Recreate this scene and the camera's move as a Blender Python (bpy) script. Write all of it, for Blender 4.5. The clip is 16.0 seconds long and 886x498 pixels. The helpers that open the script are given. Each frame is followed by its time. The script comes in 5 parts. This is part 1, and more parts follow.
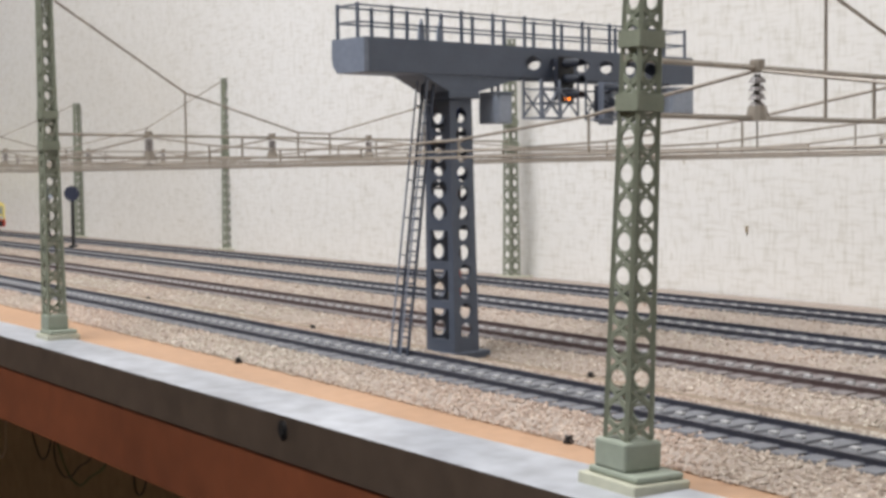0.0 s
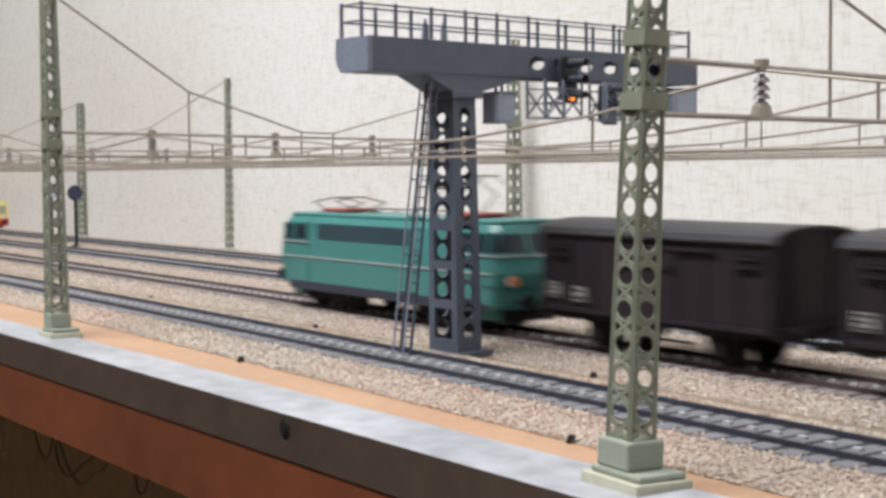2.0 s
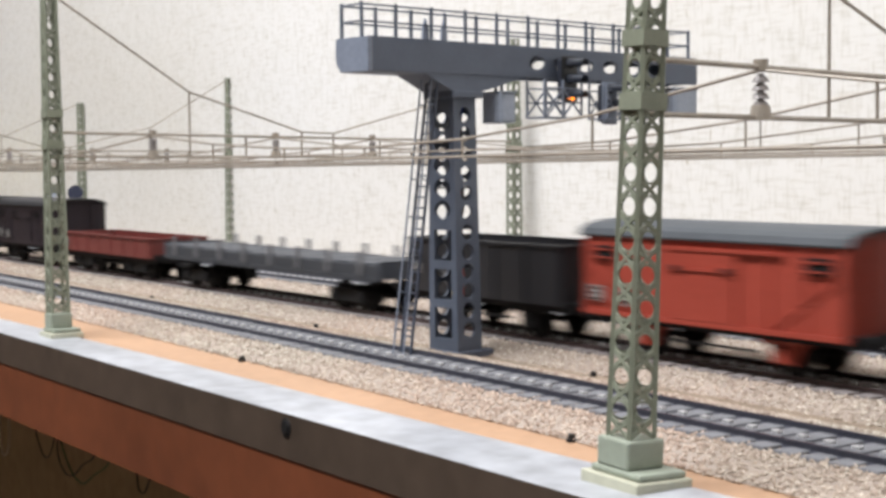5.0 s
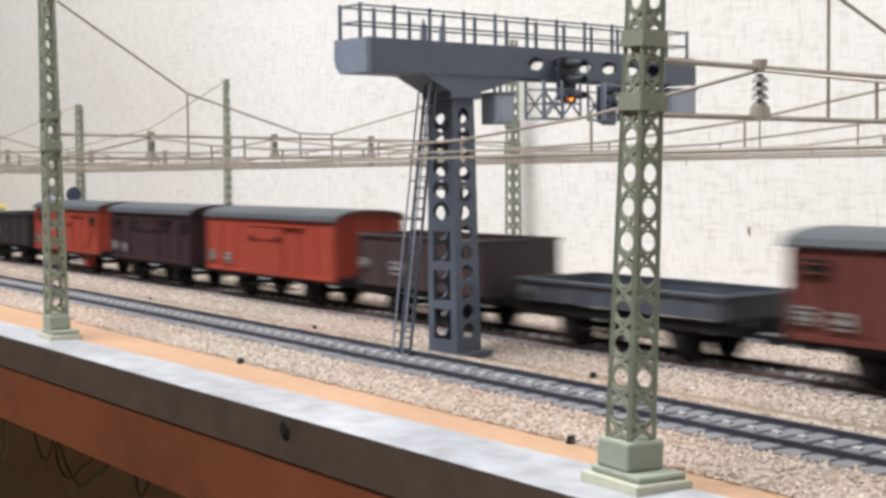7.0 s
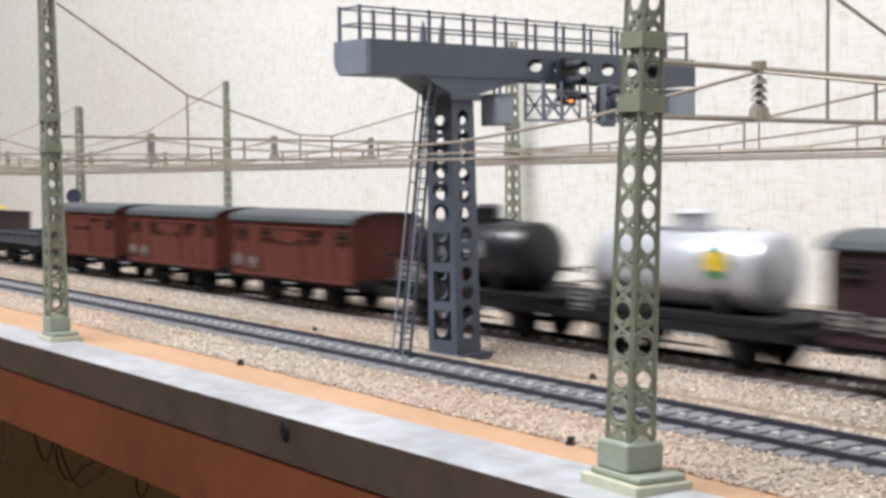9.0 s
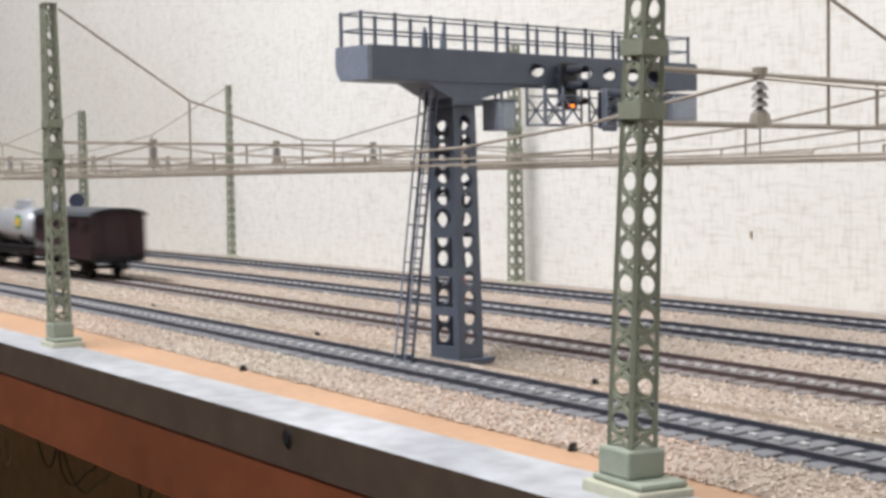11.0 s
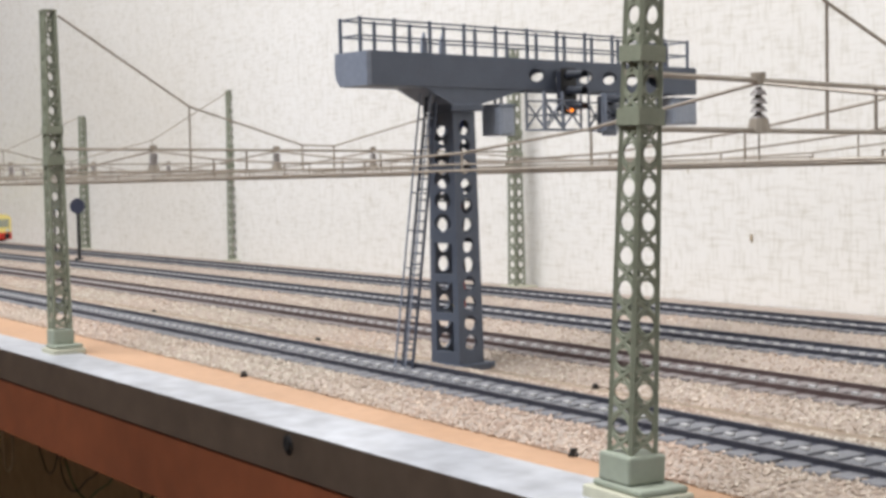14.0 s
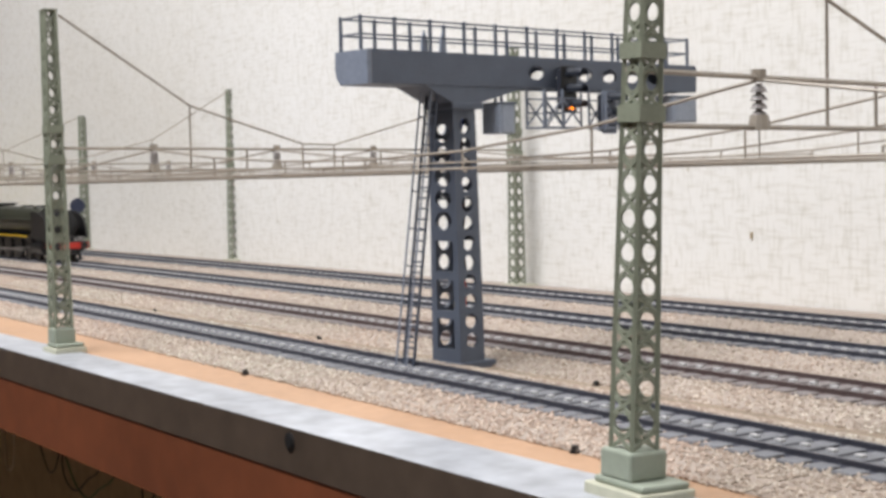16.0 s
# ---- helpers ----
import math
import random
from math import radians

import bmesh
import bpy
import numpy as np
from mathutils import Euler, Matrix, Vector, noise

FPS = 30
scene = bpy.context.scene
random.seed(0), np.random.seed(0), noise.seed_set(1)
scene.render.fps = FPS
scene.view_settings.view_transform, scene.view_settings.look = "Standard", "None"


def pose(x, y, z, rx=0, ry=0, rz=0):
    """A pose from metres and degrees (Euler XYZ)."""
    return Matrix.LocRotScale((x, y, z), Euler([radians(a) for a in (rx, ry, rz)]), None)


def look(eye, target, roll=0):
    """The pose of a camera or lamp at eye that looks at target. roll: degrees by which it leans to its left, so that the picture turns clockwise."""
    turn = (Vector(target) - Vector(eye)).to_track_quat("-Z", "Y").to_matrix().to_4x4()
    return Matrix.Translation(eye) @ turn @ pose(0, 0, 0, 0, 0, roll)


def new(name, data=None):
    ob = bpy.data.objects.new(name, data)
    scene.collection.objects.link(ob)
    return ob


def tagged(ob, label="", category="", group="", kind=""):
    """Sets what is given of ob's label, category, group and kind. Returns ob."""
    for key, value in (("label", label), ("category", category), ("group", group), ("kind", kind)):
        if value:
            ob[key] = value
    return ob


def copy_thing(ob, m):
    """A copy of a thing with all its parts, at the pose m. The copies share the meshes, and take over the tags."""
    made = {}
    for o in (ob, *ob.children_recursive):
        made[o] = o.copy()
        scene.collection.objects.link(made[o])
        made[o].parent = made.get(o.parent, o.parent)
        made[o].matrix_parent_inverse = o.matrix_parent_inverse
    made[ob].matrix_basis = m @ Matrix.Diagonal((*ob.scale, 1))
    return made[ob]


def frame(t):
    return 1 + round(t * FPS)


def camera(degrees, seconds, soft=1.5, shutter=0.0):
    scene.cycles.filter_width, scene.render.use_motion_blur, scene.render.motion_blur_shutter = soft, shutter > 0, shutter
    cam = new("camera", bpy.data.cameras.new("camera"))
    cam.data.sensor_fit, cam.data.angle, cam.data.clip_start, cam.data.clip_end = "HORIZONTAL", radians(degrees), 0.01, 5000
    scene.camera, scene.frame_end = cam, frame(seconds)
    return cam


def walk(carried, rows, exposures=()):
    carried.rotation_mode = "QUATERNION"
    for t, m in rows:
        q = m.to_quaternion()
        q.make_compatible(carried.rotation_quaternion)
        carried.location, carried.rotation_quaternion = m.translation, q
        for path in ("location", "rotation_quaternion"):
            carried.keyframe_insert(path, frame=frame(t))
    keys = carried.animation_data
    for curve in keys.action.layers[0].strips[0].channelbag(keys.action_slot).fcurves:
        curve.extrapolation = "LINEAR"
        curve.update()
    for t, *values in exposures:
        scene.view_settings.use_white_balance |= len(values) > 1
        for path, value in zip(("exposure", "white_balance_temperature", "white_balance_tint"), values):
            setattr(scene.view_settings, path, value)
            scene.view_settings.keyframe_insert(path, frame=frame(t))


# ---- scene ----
CAMERA_ROWS = [
    (0.0, -0.0005, -0.0004, 0.0617, 3.307, -0.688, 57.043),
    (0.5, -0.0006, -0.0005, 0.0612, 3.308, -0.701, 57.100),
    (1.0, -0.0000, -0.0009, 0.0611, 3.257, -0.497, 57.150),
    (1.5, -0.0006, -0.0007, 0.0610, 3.317, -0.490, 57.165),
    (2.0, -0.0008, -0.0003, 0.0610, 3.235, -0.457, 57.157),
    (2.5, -0.0002, -0.0007, 0.0611, 3.205, -0.510, 57.150),
    (3.0, -0.0006, -0.0008, 0.0608, 3.209, -0.559, 57.128),
    (3.5, -0.0005, -0.0007, 0.0608, 3.264, -0.559, 57.150),
    (4.0, 0.0000, -0.0009, 0.0613, 3.273, -0.538, 57.154),
    (6.5, -0.0004, -0.0006, 0.0611, 3.258, -0.622, 57.148),
    (7.0, -0.0006, -0.0005, 0.0612, 3.227, -0.642, 57.115),
    (7.5, -0.0000, -0.0007, 0.0612, 3.204, -0.674, 57.155),
    (8.0, -0.0001, -0.0007, 0.0613, 3.215, -0.669, 57.158),
    (8.5, -0.0005, -0.0001, 0.0612, 3.162, -0.669, 57.178),
    (9.0, -0.0004, -0.0005, 0.0613, 3.178, -0.705, 57.119),
    (11.5, 0.0003, -0.0003, 0.0625, 3.074, -0.951, 57.263),
    (12.0, 0.0006, -0.0006, 0.0624, 3.007, -1.006, 57.198),
    (12.5, 0.0007, -0.0009, 0.0623, 3.008, -1.024, 57.211),
    (13.0, 0.0006, -0.0005, 0.0620, 3.002, -1.047, 57.333),
    (13.5, 0.0008, -0.0006, 0.0622, 3.008, -1.003, 57.334),
    (14.0, 0.0004, -0.0002, 0.0631, 2.978, -1.131, 57.289),
    (14.5, 0.0000, -0.0000, 0.0632, 2.955, -1.417, 57.204),
    (15.0, 0.0004, -0.0003, 0.0627, 2.934, -1.361, 57.190),
    (15.5, 0.0004, -0.0005, 0.0625, 2.987, -1.367, 57.212),
    (16.0, 0.0007, -0.0008, 0.0627, 3.003, -1.269, 57.276),
]


def camera_pose(x, y, z, down, lean, turn):
    """Camera pose from its tilt down, its lean and its turn from the y axis, in degrees."""
    d, l, a = radians(down), radians(lean), radians(turn)
    f = Vector((-math.sin(a) * math.cos(d), math.cos(a) * math.cos(d), -math.sin(d)))
    r = Vector((math.cos(a), math.sin(a), 0.0))
    u = r.cross(f)
    r2 = r * math.cos(l) + u * math.sin(l)
    u2 = u * math.cos(l) - r * math.sin(l)
    m = Matrix((r2, u2, -f)).transposed().to_4x4()
    m.translation = (x, y, z)
    return m


cam = camera(34.76, 16.0, soft=3.4, shutter=0.9)
walk(cam, [(t, camera_pose(*p)) for t, *p in CAMERA_ROWS], exposures=[(0.0, -0.14), (1.5, -0.08), (3.0, 0.20), (9.2, 0.22), (11.5, 0.06), (16.0, 0.06)])

# ---- light: fluorescent ceiling tubes of the room ----
world = bpy.data.worlds.new("world")
scene.world = world
world.use_nodes = True
world.node_tree.nodes["Background"].inputs[0].default_value = (1.0, 0.97, 0.95, 1)
world.node_tree.nodes["Background"].inputs[1].default_value = 0.25


def area_lamp(name, place, target, sx, sy, watts, colour):
    d = bpy.data.lights.new(name, "AREA")
    d.shape, d.size, d.size_y, d.energy, d.color = "RECTANGLE", sx, sy, watts, colour
    ob = new(name, d)
    ob.matrix_world = look(place, target)
    return tagged(ob, "white fluorescent ceiling tube light", "lamp", kind="structure")


LAMP = (0.965, 0.965, 0.995)
area_lamp("ceiling_lamp", (-0.55, -0.45, 1.40), (-0.57, -0.05, 0.0), 1.15, 0.25, 43.5, LAMP)
area_lamp("ceiling_lamp", (0.75, -0.50, 1.40), (0.60, -0.05, 0.0), 1.4, 0.25, 7, LAMP)


# ---- materials ----
def material(name, colour, rough=0.6, metal=0.0, vary=0.12, scale=60.0, bump=0.0, bump_scale=300.0, colour2=None, spec=0.5):
    """A procedural material: the colour varies at two scales, with fine relief."""
    m = bpy.data.materials.new(name)
    m.use_nodes = True
    n, l = m.node_tree.nodes, m.node_tree.links
    b = n["Principled BSDF"]
    b.inputs["Roughness"].default_value, b.inputs["Metallic"].default_value = rough, metal
    b.inputs["Specular IOR Level"].default_value = spec
    c = n.new("ShaderNodeTexCoord")
    n1 = n.new("ShaderNodeTexNoise")
    n1.inputs["Scale"].default_value, n1.inputs["Detail"].default_value = scale, 4.0
    n2 = n.new("ShaderNodeTexNoise")
    n2.inputs["Scale"].default_value, n2.inputs["Detail"].default_value = scale * 9, 3.0
    add = n.new("ShaderNodeMath")
    add.operation = "ADD"
    l.new(c.outputs["Object"], n1.inputs["Vector"])
    l.new(c.outputs["Object"], n2.inputs["Vector"])
    l.new(n1.outputs["Fac"], add.inputs[0])
    l.new(n2.outputs["Fac"], add.inputs[1])
    ramp = n.new("ShaderNodeValToRGB")
    lo = [v * (1 - vary) for v in colour]
    hi = [min(1, v * (1 + vary)) for v in (colour2 or colour)]
    ramp.color_ramp.elements[0].position, ramp.color_ramp.elements[0].color = 0.35, (*lo, 1)
    ramp.color_ramp.elements[1].position, ramp.color_ramp.elements[1].color = 0.65, (*hi, 1)
    half = n.new("ShaderNodeMath")
    half.operation = "MULTIPLY"
    half.inputs[1].default_value = 0.5
    l.new(add.outputs[0], half.inputs[0])
    l.new(half.outputs[0], ramp.inputs[0])
    l.new(ramp.outputs[0], b.inputs["Base Color"])
    if bump:
        n3 = n.new("ShaderNodeTexNoise")
        n3.inputs["Scale"].default_value, n3.inputs["Detail"].default_value = bump_scale, 3.0
        l.new(c.outputs["Object"], n3.inputs["Vector"])
        bp = n.new("ShaderNodeBump")
        bp.inputs["Strength"].default_value, bp.inputs["Distance"].default_value = bump, 0.001
        l.new(n3.outputs["Fac"], bp.inputs["Height"])
        l.new(bp.outputs[0], b.inputs["Normal"])
    return m


GREY = material("grey_blue_plastic", (0.095, 0.115, 0.155), 0.5, vary=0.10, scale=120)
GREY_LIGHT = material("light_grey_plastic", (0.33, 0.375, 0.45), 0.55)
GREY_DARK = material("dark_grey_plastic", (0.03, 0.035, 0.05), 0.5)
OLIVE = material("olive_grey_mast_paint", (0.225, 0.245, 0.185), 0.45, vary=0.12, scale=200)
PLINTH = material("pale_green_plinth_plastic", (0.275, 0.308, 0.248), 0.5, vary=0.08)
PLINTH_PALE = material("cream_plinth_plastic", (0.43, 0.43, 0.335), 0.5, vary=0.08)
INSULATOR = material("brown_grey_insulator", (0.23, 0.205, 0.195), 0.4)
RAIL = material("blackened_rail_steel", (0.055, 0.057, 0.075), 0.38, metal=0.5)
RAIL_RUST = material("rusty_rail_steel", (0.085, 0.058, 0.056), 0.5, metal=0.3)
SLEEPER = material("grey_sleeper_plastic", (0.150, 0.153, 0.165), 0.65, vary=0.2, scale=300)
SLEEPER_RUST = material("rust_dusted_sleeper_plastic", (0.175, 0.155, 0.150), 0.7, vary=0.2, scale=300)
STUD = material("worn_bright_metal", (0.50, 0.50, 0.50), 0.45, metal=0.45)
BLACK = material("black_plastic", (0.012, 0.012, 0.013), 0.5)
SOOT = material("sooty_underframe", (0.011, 0.0105, 0.011), 0.7, spec=0.2, vary=0.3)

GREY_LIGHT2 = material("pale_grey_plastic", (0.20, 0.23, 0.29), 0.5)
WIRE = material("bronze_grey_wire", (0.34, 0.30, 0.25), 0.45, metal=0.2, vary=0.15)
CABLE_Y = material("yellow_cable", (0.55, 0.38, 0.03), 0.5)
CABLE_R = material("red_cable", (0.40, 0.05, 0.03), 0.5)
CABLE_B = material("blue_cable", (0.05, 0.10, 0.35), 0.5)
CABLE_W = material("pale_cable", (0.50, 0.45, 0.38), 0.5)
CABLE_G = material("green_cable", (0.04, 0.12, 0.05), 0.5)
LADDER = material("dark_blue_grey_plastic", (0.055, 0.068, 0.098), 0.5)
KRAFT = material("brown_hardboard", (0.34, 0.265, 0.165), 0.8, vary=0.15, scale=12)
NAVY = material("dark_navy_paint", (0.025, 0.030, 0.055), 0.45)
HOOD = material("blue_black_hood_plastic", (0.040, 0.047, 0.065), 0.4)
LENS = material("dark_lens_glass", (0.02, 0.02, 0.025), 0.1)


def glow(name, colour, strength):
    m = material(name, colour, 0.3)
    b = m.node_tree.nodes["Principled BSDF"]
    b.inputs["Emission Color"].default_value, b.inputs["Emission Strength"].default_value = (*colour, 1), strength
    return m


GLOW_O = glow("lit_amber_lens", (1.0, 0.25, 0.01), 3.5)
TEAL = material("turquoise_loco_paint", (0.060, 0.215, 0.200), 0.36, vary=0.06, scale=40)
TEAL_DARK = material("dark_grey_green_band", (0.030, 0.060, 0.075), 0.4)
ALUM = material("bright_trim", (0.60, 0.64, 0.64), 0.3, metal=0.5)
GLASS = material("dark_window_glass", (0.02, 0.030, 0.038), 0.15, spec=0.3)
ROOF_GREY = material("slate_grey_roof", (0.055, 0.063, 0.072), 0.6, vary=0.15, scale=50)
ROOF_DARK = material("black_grey_roof", (0.024, 0.024, 0.027), 0.55, vary=0.2, scale=50)
VAN_DARK = material("black_brown_van_boards", (0.0205, 0.0150, 0.0185), 0.55, vary=0.15, scale=60, spec=0.25, bump=0.2, bump_scale=400)
VAN_BROWN = material("umber_van_boards", (0.0334, 0.0173, 0.0206), 0.55, vary=0.15, scale=60, spec=0.25, bump=0.2, bump_scale=400)
VAN_RED = material("orange_red_van_boards", (0.285, 0.048, 0.031), 0.5, vary=0.10, scale=60, spec=0.25, bump=0.2, bump_scale=400)
VAN_RUST = material("rust_brown_van_boards", (0.105, 0.031, 0.024), 0.52, vary=0.12, scale=60, spec=0.25, bump=0.2, bump_scale=400)
OXIDE = material("oxide_red_wagon_paint", (0.14, 0.032, 0.027), 0.5, vary=0.12, scale=60)
GOND_BROWN = material("purple_brown_wagon_paint", (0.044, 0.028, 0.030), 0.5, vary=0.12, scale=60)
GOND_BLACK = material("charcoal_wagon_paint", (0.018, 0.018, 0.021), 0.5, vary=0.12, scale=60)
FLAT_GREY = material("blue_grey_wagon_paint", (0.060, 0.068, 0.085), 0.5, vary=0.15, scale=60)
STAKE_FRAME = material("dark_grey_wagon_frame", (0.036, 0.040, 0.047), 0.55, vary=0.15, scale=60)
STAKE = material("grey_stake_steel", (0.14, 0.14, 0.15), 0.5)
TANK_BLACK = material("satin_black_tank", (0.013, 0.0145, 0.020), 0.33, vary=0.1)
TANK_SILVER = material("silver_tank_paint", (0.52, 0.54, 0.59), 0.30, metal=0.4, vary=0.06)
LETTER_WORN = material("worn_grey_lettering", (0.26, 0.27, 0.29), 0.6, vary=0.3, scale=300)
LETTER = material("pale_lettering_panel", (0.25, 0.245, 0.235), 0.6)
YELLOW = material("yellow_enamel", (0.75, 0.48, 0.02), 0.45)
GREEN = material("green_enamel", (0.03, 0.16, 0.03), 0.45)
CREAM = material("cream_yellow_paint", (0.78, 0.66, 0.22), 0.4)
RED = material("bright_red_paint", (0.50, 0.035, 0.022), 0.4)
STEAM_GREEN = material("black_green_boiler_paint", (0.027, 0.029, 0.020), 0.35, vary=0.25, scale=60)
STEAM_BLACK = material("satin_black_iron", (0.010, 0.010, 0.011), 0.35)
STEEL = material("dull_bright_steel", (0.30, 0.29, 0.28), 0.35, metal=0.8)
ORANGE = material("orange_lamp_glass", (0.70, 0.20, 0.04), 0.3)


# ---- mesh helpers ----
def mesh_of(name, bm, mat, smooth=False):
    me = bpy.data.meshes.new(name)
    bmesh.ops.recalc_face_normals(bm, faces=bm.faces)
    bm.to_mesh(me)
    bm.free()
    for m in (mat if isinstance(mat, (list, tuple)) else [mat]):
        me.materials.append(m)
    if smooth:
        for p in me.polygons:
            p.use_smooth = True
    return me


def part(name, bm, mat, parent=None, label="", smooth=False):
    ob = new(name, mesh_of(name, bm, mat, smooth))
    if parent is not None:
        ob.parent = parent
    if label:
        ob["label"] = label
    return ob


def thing(name, label, category, group="", kind="", m=None):
    ob = new(name)
    ob.empty_display_size = 0.01
    if m is not None:
        ob.matrix_world = m
    return tagged(ob, label, category, group, kind)


def box(bm, x0, x1, y0, y1, z0, z1, bevel=0.0, mat=0):
    vs = [bm.verts.new((x, y, z)) for x in (x0, x1) for y in (y0, y1) for z in (z0, z1)]
    fs = [bm.faces.new([vs[i] for i in q]) for q in ((0, 1, 3, 2), (4, 6, 7, 5), (0, 4, 5, 1), (2, 3, 7, 6), (0, 2, 6, 4), (1, 5, 7, 3))]
    for f in fs:
        f.material_index = mat
    if bevel:
        es = list({e for f in fs for e in f.edges})
        bmesh.ops.bevel(bm, geom=es, offset=bevel, segments=2, profile=0.5, affect="EDGES")
    return bm


def bar(bm, a, b, w, h=None, mat=0):
    """A square bar from a to b."""
    a, b = Vector(a), Vector(b)
    d = (b - a).normalized()
    s = d.cross(Vector((0, 0, 1)))
    s = Vector((1, 0, 0)) if s.length < 1e-3 else s.normalized()
    u = s.cross(d)
    h = h or w
    ring = []
    for p in (a, b):
        ring.append([bm.verts.new(p + s * (i * w / 2) + u * (j * h / 2)) for i, j in ((-1, -1), (1, -1), (1, 1), (-1, 1))])
    fs = [bm.faces.new([ring[0][i], ring[0][(i + 1) % 4], ring[1][(i + 1) % 4], ring[1][i]]) for i in range(4)]
    fs += [bm.faces.new(ring[0][::-1]), bm.faces.new(ring[1])]
    for f in fs:
        f.material_index = mat
    return bm


def rod(bm, a, b, r, seg=8, r2=None, mat=0):
    a, b = Vector(a), Vector(b)
    d = (b - a).normalized()
    s = d.cross(Vector((0, 0, 1)))
    s = Vector((1, 0, 0)) if s.length < 1e-3 else s.normalized()
    u = s.cross(d)
    rr = (r, r if r2 is None else r2)
    rings = [[bm.verts.new(p + (s * math.cos(2 * math.pi * i / seg) + u * math.sin(2 * math.pi * i / seg)) * q) for i in range(seg)] for p, q in zip((a, b), rr)]
    fs = [bm.faces.new([rings[0][i], rings[0][(i + 1) % seg], rings[1][(i + 1) % seg], rings[1][i]]) for i in range(seg)]
    fs += [bm.faces.new(rings[0][::-1]), bm.faces.new(rings[1])]
    for f in fs:
        f.material_index = mat
    return bm


def prism(bm, outline, axis, a, b, mat=0):
    """An outline of pairs pushed along an axis from a to b."""
    def put(p, q):
        return {"x": (q, p[0], p[1]), "y": (p[0], q, p[1]), "z": (p[0], p[1], q)}[axis]
    r0 = [bm.verts.new(put(p, a)) for p in outline]
    r1 = [bm.verts.new(put(p, b)) for p in outline]
    n = len(outline)
    fs = [bm.faces.new([r0[i], r0[(i + 1) % n], r1[(i + 1) % n], r1[i]]) for i in range(n)]
    fs += [bm.faces.new(r0[::-1]), bm.faces.new(r1)]
    for f in fs:
        f.material_index = mat
    return bm


def holed_plate(bm, w0, w1, height, thick, holes, put, mat=0, seg=12):
    """A plate standing up, w0 wide at its foot and w1 at its top, with openings (u, v, half width, half height, round).
    put(u, v, d) places a point; u across, v up, d depth."""
    holes = sorted(holes, key=lambda h: h[1])
    def half(v):
        return (w0 + (w1 - w0) * v / height) / 2
    def quad(pts):
        f = [bm.verts.new(put(u, v, 0)) for u, v in pts]
        b = [bm.verts.new(put(u, v, thick)) for u, v in pts]
        n = len(pts)
        bm.faces.new(f).material_index = mat
        bm.faces.new(b[::-1]).material_index = mat
        for i in range(n):
            bm.faces.new([f[i], b[i], b[(i + 1) % n], f[(i + 1) % n]]).material_index = mat
    v = 0.0
    for (u, c, hw, hh, roundness) in holes:
        lo, hi = c - hh, c + hh
        if lo > v:
            quad([(-half(v), v), (half(v), v), (half(lo), lo), (-half(lo), lo)])
        for side in (-1, 1):
            curve = []
            for i in range(seg // 2 + 1):
                a = -math.pi / 2 + math.pi * i / (seg // 2)
                cx, sy = math.cos(a), math.sin(a)
                if not roundness:
                    k = max(abs(cx), abs(sy))
                    cx, sy = cx / k, sy / k
                curve.append((u + side * hw * cx, c + hh * sy))
            if not roundness:
                curve = [(u, lo), (u + side * hw, lo), (u + side * hw, hi), (u, hi)]
            for p, q in zip(curve, curve[1:]):
                if abs(p[1] - q[1]) < 1e-7:
                    continue
                e = [(side * half(p[1]), p[1]), p, q, (side * half(q[1]), q[1])]
                quad(e if side > 0 else e[::-1])
        v = hi
    if v < height:
        quad([(-half(v), v), (half(v), v), (half(height), height), (-half(height), height)])
    bmesh.ops.remove_doubles(bm, verts=bm.verts[:], dist=1e-6)
    return bm


def tube(bm, pts, r, seg=6):
    """A bent wire through points, one closed skin."""
    pts = [Vector(p) for p in pts]
    rings = []
    for i, p in enumerate(pts):
        d = (pts[min(i + 1, len(pts) - 1)] - pts[max(i - 1, 0)]).normalized()
        s = d.cross(Vector((0, 0, 1)))
        s = Vector((1, 0, 0)) if s.length < 1e-3 else s.normalized()
        u = s.cross(d)
        rings.append([bm.verts.new(p + (s * math.cos(6.2832 * j / seg) + u * math.sin(6.2832 * j / seg)) * r) for j in range(seg)])
    for a, b in zip(rings, rings[1:]):
        for j in range(seg):
            bm.faces.new([a[j], a[(j + 1) % seg], b[(j + 1) % seg], b[j]])
    bm.faces.new(rings[0][::-1])
    bm.faces.new(rings[-1])
    return bm


# ---- the place: table, wall, floor ----
BEND = -0.0411          # the tracks follow y = y0 + BEND / 2 * x * x
TRACKS = (0.2238, 0.2904, 0.3532, 0.4163)
RAIL_TOP = 0.005
XL, XR = -5.0, 2.4


def track_y(y0, x):
    """The gentle bend of the tracks, straight beyond both ends of it."""
    c = min(0.5, max(-1.6, x))
    return y0 + BEND / 2 * c * c + BEND * c * (x - c)


def track_pose(y0, x, z=RAIL_TOP):
    return Matrix.Translation((x, track_y(y0, x), z)) @ Matrix.Rotation(math.atan(BEND * min(0.5, max(-1.6, x))), 4, "Z")


def strip(bm, lines, x0=XL, x1=XR, n=110, mats=None):
    """A strip along the tracks: each line is (function y of x, z)."""
    rows = []
    for i in range(n + 1):
        x = x0 + (x1 - x0) * i / n
        rows.append([bm.verts.new((x, fy(x), z)) for fy, z in lines])
    k = len(lines)
    for a, b in zip(rows, rows[1:]):
        for j in range(k):
            f = bm.faces.new([a[j], b[j], b[(j + 1) % k], a[(j + 1) % k]])
            if mats:
                f.material_index = mats[j]
    bm.faces.new(rows[0])
    bm.faces.new(rows[-1][::-1])
    return bm


def wall_y(x):
    return 0.470 + 0.040 * (x + 0.45)


